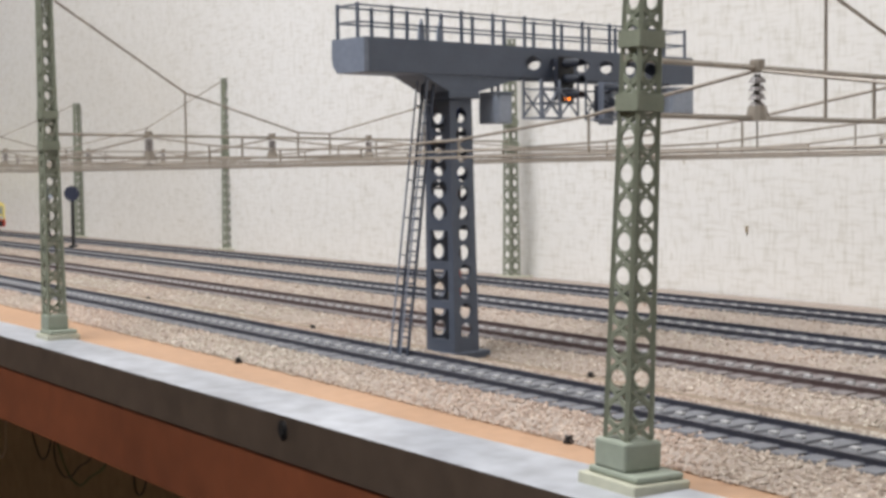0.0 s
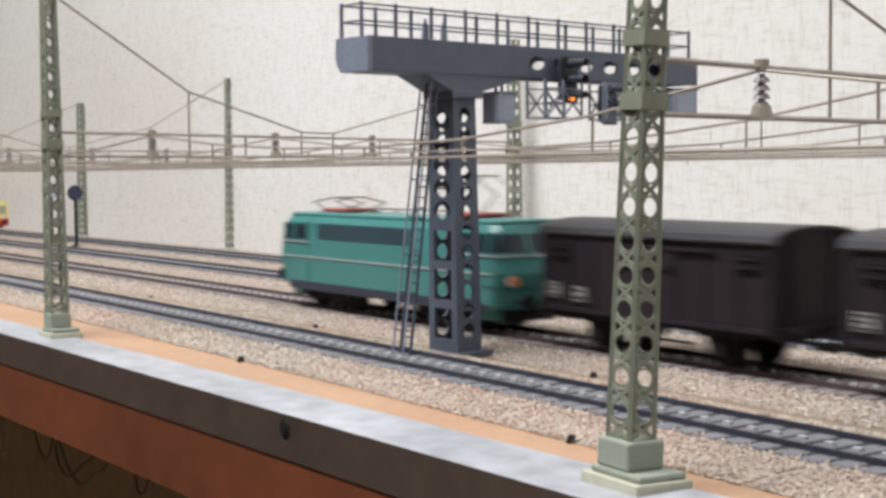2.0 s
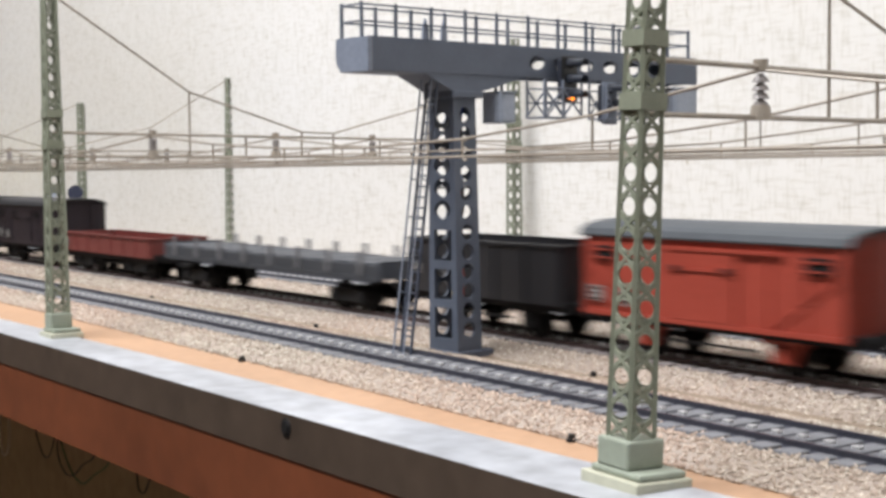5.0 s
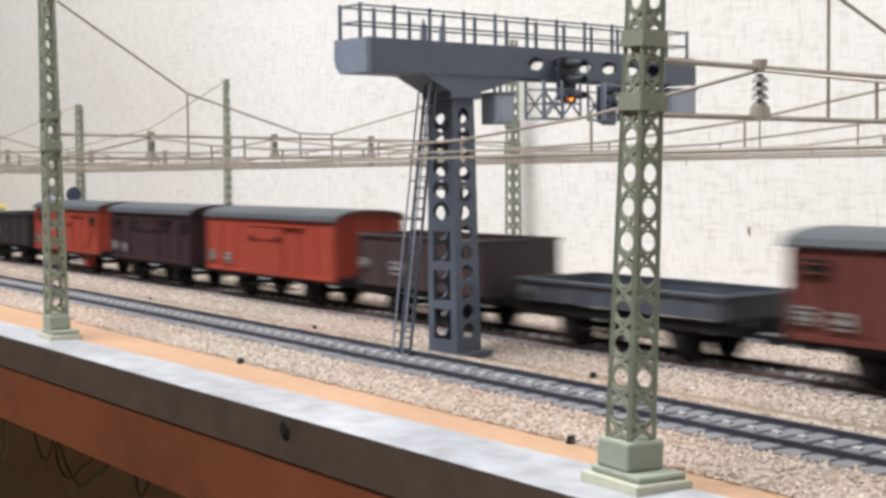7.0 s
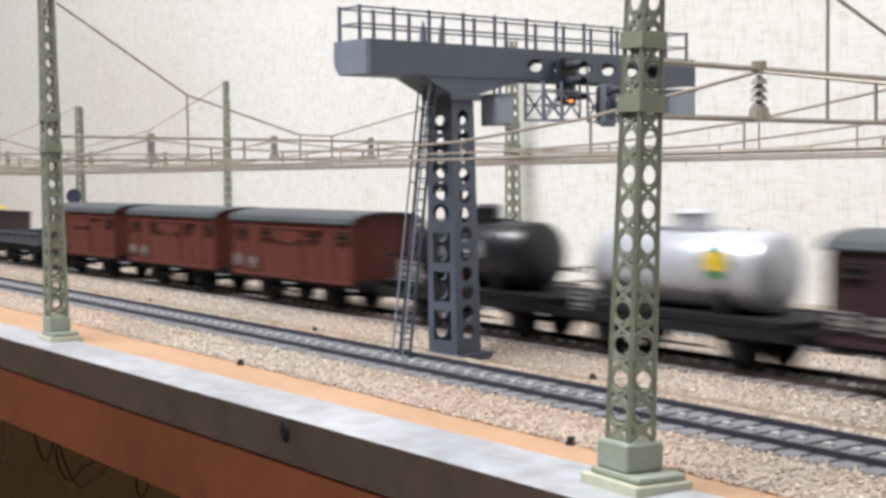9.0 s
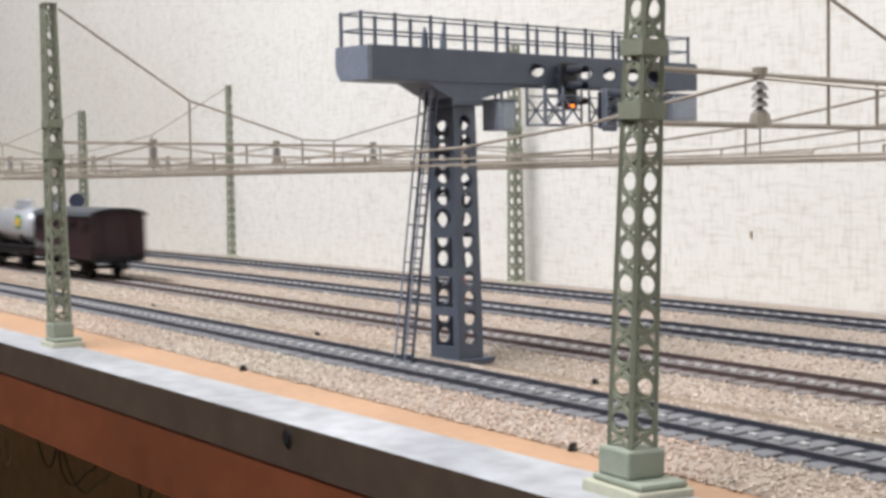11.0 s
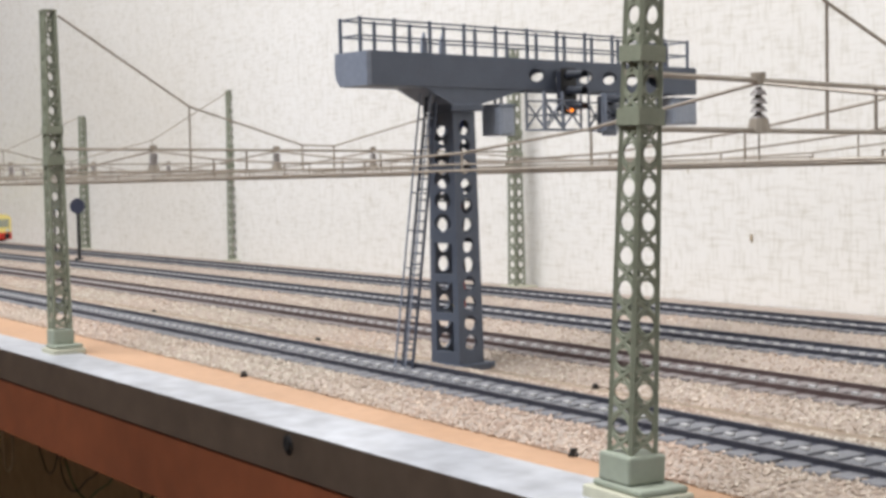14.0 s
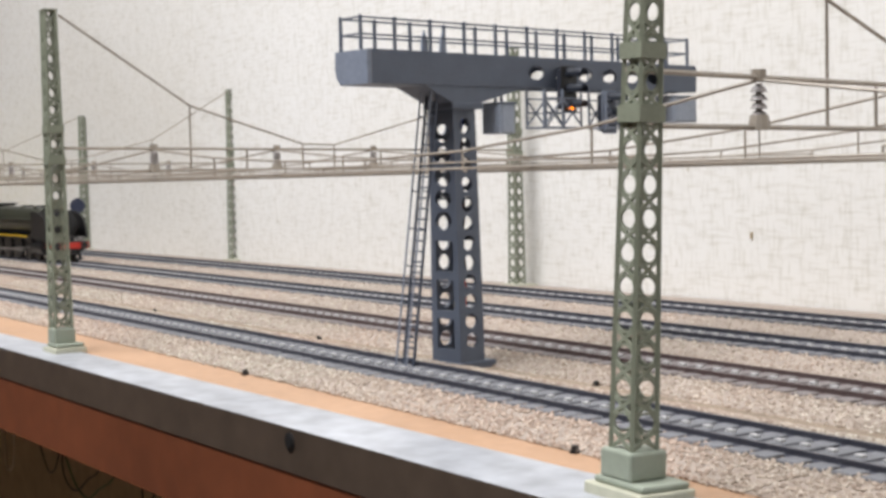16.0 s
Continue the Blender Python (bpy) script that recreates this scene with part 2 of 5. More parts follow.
def edge_y(x):
    return 0.1587 + 0.0367 * (x + 0.2255) + 0.032 * min(0.0, x + 1.5)


def wood_y(x):
    return 0.1795 + 0.050 * (max(x, -0.9) + 0.24) + 0.066 * min(0.0, x + 0.9)


def linen_material():
    """Off-white wallpaper with an uneven linen weave: fine threads, scattered slubs, broad yellowing."""
    m = bpy.data.materials.new("linen_wallpaper")
    m.use_nodes = True
    n, l = m.node_tree.nodes, m.node_tree.links
    b = n["Principled BSDF"]
    b.inputs["Roughness"].default_value = 0.8
    c = n.new("ShaderNodeTexCoord")

    def noise_of(scale, detail=3.0):
        mp = n.new("ShaderNodeMapping")
        mp.inputs["Scale"].default_value = scale
        t = n.new("ShaderNodeTexNoise")
        t.inputs["Scale"].default_value, t.inputs["Detail"].default_value = 1.0, detail
        l.new(c.outputs["Object"], mp.inputs[0])
        l.new(mp.outputs[0], t.inputs["Vector"])
        return t.outputs["Fac"]

    def ramp_of(fac, stops):
        r = n.new("ShaderNodeValToRGB")
        e = r.color_ramp.elements
        for k, (p, col) in enumerate(stops):
            q = e[k] if k < 2 else e.new(p)
            q.position, q.color = p, (*col, 1)
        l.new(fac, r.inputs[0])
        return r.outputs[0]

    def times(a, b2):
        x = n.new("ShaderNodeMix")
        x.data_type, x.blend_type = "RGBA", "MULTIPLY"
        x.inputs["Factor"].default_value = 1.0
        l.new(a, x.inputs["A"])
        l.new(b2, x.inputs["B"])
        return x.outputs["Result"]
    base = ramp_of(noise_of((2.2, 2.2, 2.2)), [(0.35, (0.705, 0.685, 0.64)), (0.62, (0.78, 0.775, 0.755))])
    up = ramp_of(noise_of((620, 620, 110)), [(0.30, (0.87, 0.86, 0.83)), (0.50, (1, 1, 1))])
    across = ramp_of(noise_of((95, 95, 640)), [(0.30, (0.88, 0.868, 0.84)), (0.50, (1, 1, 1))])
    slub = ramp_of(noise_of((330, 330, 85), 1.0), [(0.17, (0.72, 0.69, 0.62)), (0.25, (1, 1, 1))])
    slub2 = ramp_of(noise_of((70, 70, 420), 1.0), [(0.16, (0.80, 0.77, 0.70)), (0.24, (1, 1, 1))])
    col = times(times(times(base, up), times(across, slub)), slub2)
    l.new(col, b.inputs["Base Color"])
    bp = n.new("ShaderNodeBump")
    bp.inputs["Strength"].default_value, bp.inputs["Distance"].default_value = 0.35, 0.0004
    l.new(times(up, across), bp.inputs["Height"])
    l.new(bp.outputs[0], b.inputs["Normal"])
    return m


LINEN = linen_material()
PLASTER = material("beige_plaster", (0.42, 0.36, 0.27), 0.85, vary=0.1, scale=6, bump=0.2, bump_scale=80)
CEIL = material("white_ceiling_paint", (0.8, 0.79, 0.76), 0.8, vary=0.03, scale=3)
FLOORM = material("brown_floor_boards", (0.16, 0.10, 0.06), 0.5, vary=0.2, scale=3)
ALU = material("brushed_grey_metal_strip", (0.355, 0.37, 0.40), 0.38, metal=0.3, vary=0.16, scale=14, bump=0.1, bump_scale=120, colour2=(0.47, 0.49, 0.525))
# front of the metal strip: shade under the overhead light, put into a darker colour
ALU_SHADED = material("shaded_metal_strip_front", (0.078, 0.056, 0.042), 0.5, metal=0.2, vary=0.25, scale=12)
WOOD = material("light_plywood", (0.40, 0.245, 0.148), 0.55, vary=0.10, scale=25, bump=0.1, bump_scale=200)
UNDERLAY = material("dull_brown_underlay", (0.235, 0.180, 0.130), 0.8, vary=0.2, scale=60, bump=0.2, bump_scale=500)
BEAM = material("red_brown_stained_wood", (0.140, 0.041, 0.017), 0.5, vary=0.2, scale=10, bump=0.15, bump_scale=90)
BALLAST_BED = material("cork_ballast_bed", (0.34, 0.285, 0.24), 0.9, vary=0.2, scale=220, bump=1.0, bump_scale=700)


def build_room():
    bm = bmesh.new()
    prism(bm, [(-5.6, wall_y(-5.6)), (2.9, wall_y(2.9)), (2.9, wall_y(2.9) + 0.12), (-5.6, wall_y(-5.6) + 0.12)], "z", -0.95, 1.45)
    tagged(part("wall_north", bm, LINEN), "cream linen-textured wallpaper on the wall behind tracks", "wall", kind="structure")
    for name, q in (("wall_west", (-5.72, -5.6, -2.5, 0.27)), ("wall_east", (2.9, 3.02, -2.5, 0.61)), ("wall_south", (-5.72, 3.02, -2.62, -2.5))):
        bm = box(bmesh.new(), *q, -0.95, 1.45)
        tagged(part(name, bm, PLASTER), "plain beige plastered wall of the room", "wall", kind="structure")
    bm = box(bmesh.new(), -5.72, 3.02, -2.62, 0.75, -1.0, -0.95)
    tagged(part("floor", bm, FLOORM), "brown wooden floor of the hobby room", "floor", kind="structure")
    bm = box(bmesh.new(), -5.72, 3.02, -2.62, 0.75, 1.45, 1.5)
    tagged(part("ceiling", bm, CEIL), "plain white painted ceiling", "ceiling", kind="structure")


def build_table():
    t = thing("layout_table", "plywood layout table with metal edge strip and stained wooden fascia", "table", kind="structure")
    bm = strip(bmesh.new(), [(lambda x: edge_y(x) + 0.0042, -0.012), (lambda x: wall_y(x) - 0.001, -0.012), (lambda x: wall_y(x) - 0.001, 0.0), (lambda x: edge_y(x) + 0.0042, 0.0)])
    part("board", bm, WOOD, t, "bare light plywood top")
    bm = strip(bmesh.new(), [(lambda x: track_y(TRACKS[0], x), 0.00005), (lambda x: wall_y(x) - 0.0015, 0.00005), (lambda x: wall_y(x) - 0.0015, 0.0004), (lambda x: track_y(TRACKS[0], x), 0.0004)])
    part("underlay", bm, UNDERLAY, t, "dull brown underlay between the track beds")
    # front and underside take the darkened shade colour, the top the plain metal
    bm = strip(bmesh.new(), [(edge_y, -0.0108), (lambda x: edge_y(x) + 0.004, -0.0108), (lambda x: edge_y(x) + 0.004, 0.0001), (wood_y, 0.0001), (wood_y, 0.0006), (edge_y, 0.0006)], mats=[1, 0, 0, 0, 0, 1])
    part("edge_strip", bm, [ALU, ALU_SHADED], t, "grey metal edge strip, its front coloured dark for shade")
    bm = strip(bmesh.new(), [(lambda x: edge_y(x) + 0.0004, -0.0312), (lambda x: edge_y(x) + 0.02, -0.0312), (lambda x: edge_y(x) + 0.02, -0.0125), (lambda x: edge_y(x) + 0.0042, -0.0125), (lambda x: edge_y(x) + 0.0040, -0.0110), (lambda x: edge_y(x) + 0.0004, -0.0110)])
    part("fascia", bm, BEAM, t, "red-brown stained wooden fascia")
    for x in (-4.4, -3.0, -1.75, 0.35, 1.8):
        bm = box(bmesh.new(), x, x + 0.04, edge_y(x) + 0.06, edge_y(x) + 0.10, -0.95, -0.0125)
        part("table_leg", bm, BEAM, t)


SHOULDER, FOOT = 0.0175, 0.0300


def build_beds():
    for k, y0 in enumerate(TRACKS):
        bm = bmesh.new()
        def at(d):
            return lambda x: track_y(y0, x) + d
        rear = (lambda x: wall_y(x) - 0.002) if k == 3 else at(FOOT)
        strip(bm, [(at(-FOOT), 0.0002), (rear, 0.0002), (rear, 0.0010), (at(SHOULDER), 0.0029), (at(0.0108), 0.0029), (at(0.0098), 0.0022), (at(-0.0098), 0.0022), (at(-0.0108), 0.0029), (at(-SHOULDER), 0.0029), (at(-0.0255), 0.0016)])
        tagged(part("track_bed", bm, BALLAST_BED), "pale pinkish granular ballast bed under the track", "track bed", "track beds", "structure")


build_room()
build_table()
build_beds()


PITCH = 0.0073


def build_track(y0, x0, x1, rusty):
    t = thing("railway_track", "model railway track with dark rails on grey sleepers", "track", "railway tracks", "structure")
    for s in (-1, 1):
        bm = bmesh.new()
        def at(d):
            return lambda x: track_y(y0, x) + d
        c = s * 0.00825
        strip(bm, [(at(c - 0.0011), 0.0033), (at(c + 0.0011), 0.0033), (at(c + 0.0005), 0.0037), (at(c + 0.00055), RAIL_TOP), (at(c - 0.00055), RAIL_TOP), (at(c - 0.0005), 0.0037)], x0, x1)
        part("rail", bm, RAIL_RUST if rusty else RAIL, t)
    bm = strip(bmesh.new(), [(lambda x: track_y(y0, x) - 0.0096, 0.0016), (lambda x: track_y(y0, x) + 0.0096, 0.0016), (lambda x: track_y(y0, x) + 0.0096, 0.0031), (lambda x: track_y(y0, x) - 0.0096, 0.0031)], x0, x1)
    part("sleeper_web", bm, SLEEPER_RUST if rusty else SLEEPER, t, "grey plastic web joining the sleepers")
    pitch = PITCH
    bm = box(bmesh.new(), -0.00265, 0.00265, -0.0142, 0.0142, 0.0015, 0.0037, 0.0003)
    one = mesh_of("sleeper", bm, SLEEPER_RUST if rusty else SLEEPER)
    bm = box(bmesh.new(), -0.0011, 0.0011, -0.0008, 0.0008, 0.0036, 0.0044, 0.0002)
    stud = mesh_of("centre_stud", bm, STUD)
    verts, faces = [], []
    for i in range(int((x1 - x0) / pitch)):
        x = x0 + (i + 0.5) * pitch
        m = track_pose(y0, x, 0) @ pose(0, 0, random.uniform(-0.0001, 0.0001), 0, 0, random.uniform(-1.2, 1.2))
        if -1.55 < x < 0.05:
            ob = new("sleeper", one)
            ob.parent, ob.matrix_local = t, m
            ob = new("centre_stud", stud)
            ob.parent, ob.matrix_local = t, m
        else:
            k = len(verts)
            verts += [m @ v.co for v in one.vertices]
            faces += [[k + j for j in p.vertices] for p in one.polygons]
    me = bpy.data.meshes.new("far_sleepers")
    me.from_pydata(verts, [], faces)
    me.materials.append(SLEEPER)
    ob = new("far_sleepers", me)
    ob.parent = t
    ob["kind"] = "stuff"
    return t


for k, y0 in enumerate(TRACKS):
    build_track(y0, XL, XR, k == 1)


def build_grains():
    """Loose ballast grains lying on the beds, uneven lumps of about a millimetre."""
    rng = np.random.default_rng(4)
    octa = np.array([(1, 0, 0), (-1, 0, 0), (0, 1, 0), (0, -1, 0), (0, 0, 1), (0, 0, -1)], float)
    tri = np.array([(0, 2, 4), (2, 1, 4), (1, 3, 4), (3, 0, 4), (2, 0, 5), (1, 2, 5), (3, 1, 5), (0, 3, 5)])
    for k, (y0, count) in enumerate(zip(TRACKS, (70000, 52000, 30000, 20000))):
        x = -0.12 - 1.3 * rng.random(count) ** 1.35
        d = rng.uniform(-FOOT - 0.0008, FOOT + (0.010 if k == 3 else 0.0008), count)
        a = np.abs(d)
        phase = np.abs(((x - XL) / PITCH) % 1.0 - 0.5)
        keep = (a > 0.0141) | ((a > 0.0104) & (phase > 0.36)) | ((a < 0.0072) & (phase > 0.42) & (rng.random(count) < 0.3))
        x, d, a = x[keep], d[keep], a[keep]
        z = np.interp(a, [0.0, 0.0098, 0.0106, SHOULDER, 0.0255, FOOT], [0.0022, 0.0022, 0.0031, 0.0031, 0.0016, 0.0004])
        n = len(x)
        size = rng.uniform(0.00030, 0.00065, n)
        pts = octa[None] * (size[:, None, None] * rng.uniform(0.6, 1.3, (n, 6, 3)))
        turn = rng.uniform(0, 6.28, n)
        c, s = np.cos(turn)[:, None], np.sin(turn)[:, None]
        px, py = pts[..., 0] * c - pts[..., 1] * s, pts[..., 0] * s + pts[..., 1] * c
        yc = y0 + BEND / 2 * x * x + d
        co = np.stack([px + x[:, None], py + yc[:, None], pts[..., 2] * 0.8 + (z + rng.uniform(-0.0002, 0.0003, n))[:, None]], -1).reshape(-1, 3)
        f = (tri[None] + (np.arange(n) * 6)[:, None, None]).reshape(-1, 3)
        me = bpy.data.meshes.new("ballast_grains")
        me.from_pydata(co.tolist(), [], f.tolist())
        me.materials.append(GRAIN)
        tagged(new("ballast_grains", me), "loose cream, tan and pinkish cork ballast grains", "ballast", kind="stuff")


def grain_material():
    m = bpy.data.materials.new("mixed_cork_grains")
    m.use_nodes = True
    n, l = m.node_tree.nodes, m.node_tree.links
    b = n["Principled BSDF"]
    b.inputs["Roughness"].default_value = 0.85
    g = n.new("ShaderNodeNewGeometry")
    r = n.new("ShaderNodeValToRGB")
    e = r.color_ramp.elements
    e[0].position, e[0].color = 0.0, (0.27, 0.215, 0.175, 1)
    e[1].position, e[1].color = 1.0, (0.66, 0.615, 0.535, 1)
    for p, c in ((0.15, (0.355, 0.295, 0.245, 1)), (0.5, (0.425, 0.365, 0.308, 1)), (0.75, (0.50, 0.44, 0.375, 1))):
        e.new(p).color = c
    l.new(g.outputs["Random Per Island"], r.inputs[0])
    c = n.new("ShaderNodeTexCoord")
    t = n.new("ShaderNodeTexNoise")
    t.inputs["Scale"].default_value, t.inputs["Detail"].default_value = 9.0, 3.0
    l.new(c.outputs["Object"], t.inputs["Vector"])
    tint = n.new("ShaderNodeValToRGB")
    e = tint.color_ramp.elements
    e[0].position, e[0].color = 0.40, (0.96, 0.97, 0.95, 1)
    e[1].position, e[1].color = 0.60, (1.0, 0.90, 0.86, 1)
    l.new(t.outputs["Fac"], tint.inputs[0])
    mix = n.new("ShaderNodeMix")
    mix.data_type, mix.blend_type = "RGBA", "MULTIPLY"
    mix.inputs["Factor"].default_value = 1.0
    l.new(r.outputs[0], mix.inputs["A"])
    l.new(tint.outputs[0], mix.inputs["B"])
    l.new(mix.outputs["Result"], b.inputs["Base Color"])
    return m


GRAIN = grain_material()
build_grains()


# ---- catenary masts ----
MAST_H = 0.130


def build_mast(plinth):
    """A lattice mast; those by the wall stand on a thin plate only."""
    t = thing("catenary_mast", "olive-grey lattice catenary mast on a pale plastic plinth" if plinth else "olive-grey lattice catenary mast standing close to the wall", "mast", "catenary masts")
    bm = box(bmesh.new(), -0.0076, 0.0092, -0.0060, 0.0078, 0.0, 0.0026 if plinth else 0.0022, 0.0004)
    part("base_plate", bm, PLINTH_PALE, t, "cream moulded plastic base plate")
    if plinth:
        bm = box(bmesh.new(), -0.0060, 0.0084, -0.0048, 0.0070, 0.0026, 0.0040, 0.0005)
        part("plinth_step", bm, PLINTH, t, "pale green plinth step")
        bm = box(bmesh.new(), -0.0046, 0.0046, -0.0046, 0.0046, 0.0040, 0.0096, 0.0006)
        part("plinth_block", bm, PLINTH, t, "pale green raised plinth block")
    w0, w1, z0 = 0.0072, 0.0050, (0.0096 if plinth else 0.0022)
    hh = MAST_H - z0

    def half(v):
        return (w0 + (w1 - w0) * v / hh) / 2
    # four corner posts
    for sx, sy in ((-1, -1), (1, -1), (1, 1), (-1, 1)):
        bm = bar(bmesh.new(), (sx * (half(0) - 0.0005), sy * (half(0) - 0.0005), z0), (sx * (half(hh) - 0.0005), sy * (half(hh) - 0.0005), MAST_H), 0.0009)
        part("corner_post", bm, OLIVE, t)
    # pressed lattice between the posts: rings with a cross between each two
    pitch, rh, n = 0.0065, 0.0023, 14
    rows = [0.0050 + pitch * i for i in range(int((hh - 0.0050) / pitch))]
    for i in range(4):
        m = Matrix.Translation((0, 0, z0)) @ Matrix.Rotation(i * math.pi / 2, 4, "Z")

        def put(u, v, d, m=m):
            return m @ Vector((u, -half(v) + 0.0004 + d, v))
        bm = bmesh.new()
        for c in rows:
            rw = half(c) - 0.0007
            ring = []
            for j in range(n):
                a = 2 * math.pi * j / n
                cu, cv = math.cos(a), math.sin(a)
                ring.append([bm.verts.new(put(u, v, d)) for u, v, d in ((rw * cu, c + rh * cv, 0.0), ((rw - 0.00045) * cu, c + (rh - 0.0004) * cv, 0.0), ((rw - 0.00045) * cu, c + (rh - 0.0004) * cv, 0.0004), (rw * cu, c + rh * cv, 0.0004))])
            for j in range(n):
                p, q = ring[j], ring[(j + 1) % n]
                for e in range(4):
                    bm.faces.new([p[e], q[e], q[(e + 1) % 4], p[(e + 1) % 4]])
        for a, b in zip([-rh + 0.0012] + [c + rh - 0.0007 for c in rows], [c - rh + 0.0007 for c in rows] + [hh]):
            if b - a > 0.0010:
                for sg in (-1, 1):
                    bar(bm, put(-sg * (half(a) - 0.0008), max(a, 0.0002), 0.0002), put(sg * (half(b) - 0.0008), b, 0.0002), 0.0004, 0.0006)
        part("lattice_side", bm, OLIVE, t)
    bm = box(bmesh.new(), -0.0026, 0.0026, -0.0026, 0.0026, MAST_H, MAST_H + 0.0006)
    part("cap_plate", bm, OLIVE, t)
    for z, tall in ((0.0718, 0.0032), (0.0837, 0.0031)):
        bm = box(bmesh.new(), -half(z) - 0.0003, half(z) + 0.0003, -half(z) - 0.0003, half(z) + 0.0003, z, z + tall)
        part("clamp_band", bm, OLIVE, t)
    return t


SPANS = (((0.110, 0.190), (0.104, 0.474)), ((-0.2065, 0.1744), (-0.262, 0.455)), ((-0.5143, 0.1618), (-0.6288, 0.4516)), ((-0.8908, 0.1621), (-0.9916, 0.4477)), ((-1.235, 0.130), (-1.290, 0.4323)))


def tall_of(i, j):
    """Masts are not all pushed equally far into their feet."""
    return {(2, 0): 0.968, (4, 1): 0.955}.get((i, j), 1.0)


mast, wall_mast = build_mast(True), build_mast(False)
wall_mast.matrix_world = pose(*SPANS[1][1], 0)
mast.matrix_world = pose(*SPANS[1][0], 0, -1.8, 1.2, 0)
for i, (a, b) in enumerate(SPANS):
    for j, (x, y) in enumerate((a, b)):
        if i != 1:
            lean = (-1.1 if (i, j) == (2, 0) else 0.0)
            ob = copy_thing((mast, wall_mast)[j], pose(x, y, 0, 0, lean, 0) @ Matrix.Diagonal((1, 1, tall_of(i, j), 1)))
            if j == 0:
                for foot in ob.children:
                    if foot.name.startswith(("base_plate", "plinth")):
                        foot.scale = (0.87, 0.87, 0.93 if foot.name.startswith("base") else 1.0)


# ---- catenary wires ----
def contact_z(x):
    """Height of the contact wire, which falls a little along the line."""
    return 0.0652 + 0.0028 * x


def support(i, k):
    """Where cross-span i carries the wire of track k."""
    (ax, ay), (bx, by) = SPANS[i]
    y = track_y(TRACKS[k], ax) - (0.0050 if i <= 1 else 0.0115)
    u = (y - ay) / (by - ay)
    return ax + (bx - ax) * u, y


def upper_z(i):
    return 0.0818 if i <= 1 else 0.0756


def lower_z(i):
    return 0.0712 if i <= 1 else 0.0668


def insulator(i, k):
    x, y = support(i, k)
    hi, lo = upper_z(i), lower_z(i)
    t = thing("wire_insulator", "grey-brown ribbed insulator hanging between two span wires", "insulator", "wire insulators", m=pose(x, y, 0))
    bm = rod(bmesh.new(), (0, 0, hi - 0.0010), (0, 0, hi + 0.0016), 0.0016, 10)
    part("upper_clamp", bm, WIRE, t)
    bm = bmesh.new()
    n = 4
    for j in range(n):
        z = lo + 0.0022 + (hi - lo - 0.0036) * j / n
        rod(bm, (0, 0, z), (0, 0, z + 0.0012), 0.0019, 12, 0.0012)
        rod(bm, (0, 0, z + 0.0010), (0, 0, z + (hi - lo - 0.0036) / n), 0.0007, 10)
    part("ribbed_body", bm, INSULATOR, t, "dark brown-grey ribbed body")
    bm = rod(bmesh.new(), (0, 0, lo - 0.0006), (0, 0, lo + 0.0026), 0.0026, 12, 0.0020)
    part("lower_clamp", bm, WIRE, t)
    bm = rod(bmesh.new(), (0, 0, contact_z(x)), (0, 0, lo), 0.00018, 6)
    part("drop_rod", bm, WIRE, t)


def cross_span(i):
    (ax, ay), (bx, by) = SPANS[i]
    t = thing("cross_span", "bronze cross-span of wires hung between two masts", "overhead wire", "cross-spans")

    def at(u, z):
        return (ax + (bx - ax) * u, ay + (by - ay) * u, z)
    hang = ((0.012, 0.1285), (0.22, 0.0930), (0.44, 0.0778), (0.51, 0.0775), (0.745, 0.0922), (0.988, 0.1285))
    if i <= 1:
        hang = ((0.012, 0.1285), (0.25, 0.1000), (0.44, 0.0835), (0.53, 0.0835), (0.745, 0.0985), (0.988, 0.1285))
    hang = ((0.012, 0.1285 * tall_of(i, 0)),) + hang[1:-1] + ((0.988, 0.1285 * tall_of(i, 1)),)
    part("head_wire", tube(bmesh.new(), [at(u, z) for u, z in hang], 0.00045), WIRE, t)
    bm = rod(bmesh.new(), at(0.0, upper_z(i)), at(1.0, upper_z(i) - 0.0004), 0.00062, 6)
    part("upper_span_wire", bm, WIRE, t)
    bm = rod(bmesh.new(), at(0.0, lower_z(i)), at(1.0, lower_z(i)), 0.00062, 6)
    part("lower_span_wire", bm, WIRE, t)
    for (u, z) in hang[1:-1]:
        bm = rod(bmesh.new(), at(u, lower_z(i)), at(u, z), 0.00042, 6)
        part("dropper", bm, WIRE, t)
    for u in (0.325, 0.62, 0.86):
        bm = rod(bmesh.new(), at(u, lower_z(i)), at(u, upper_z(i)), 0.00045, 6)
        part("spacer", bm, WIRE, t)


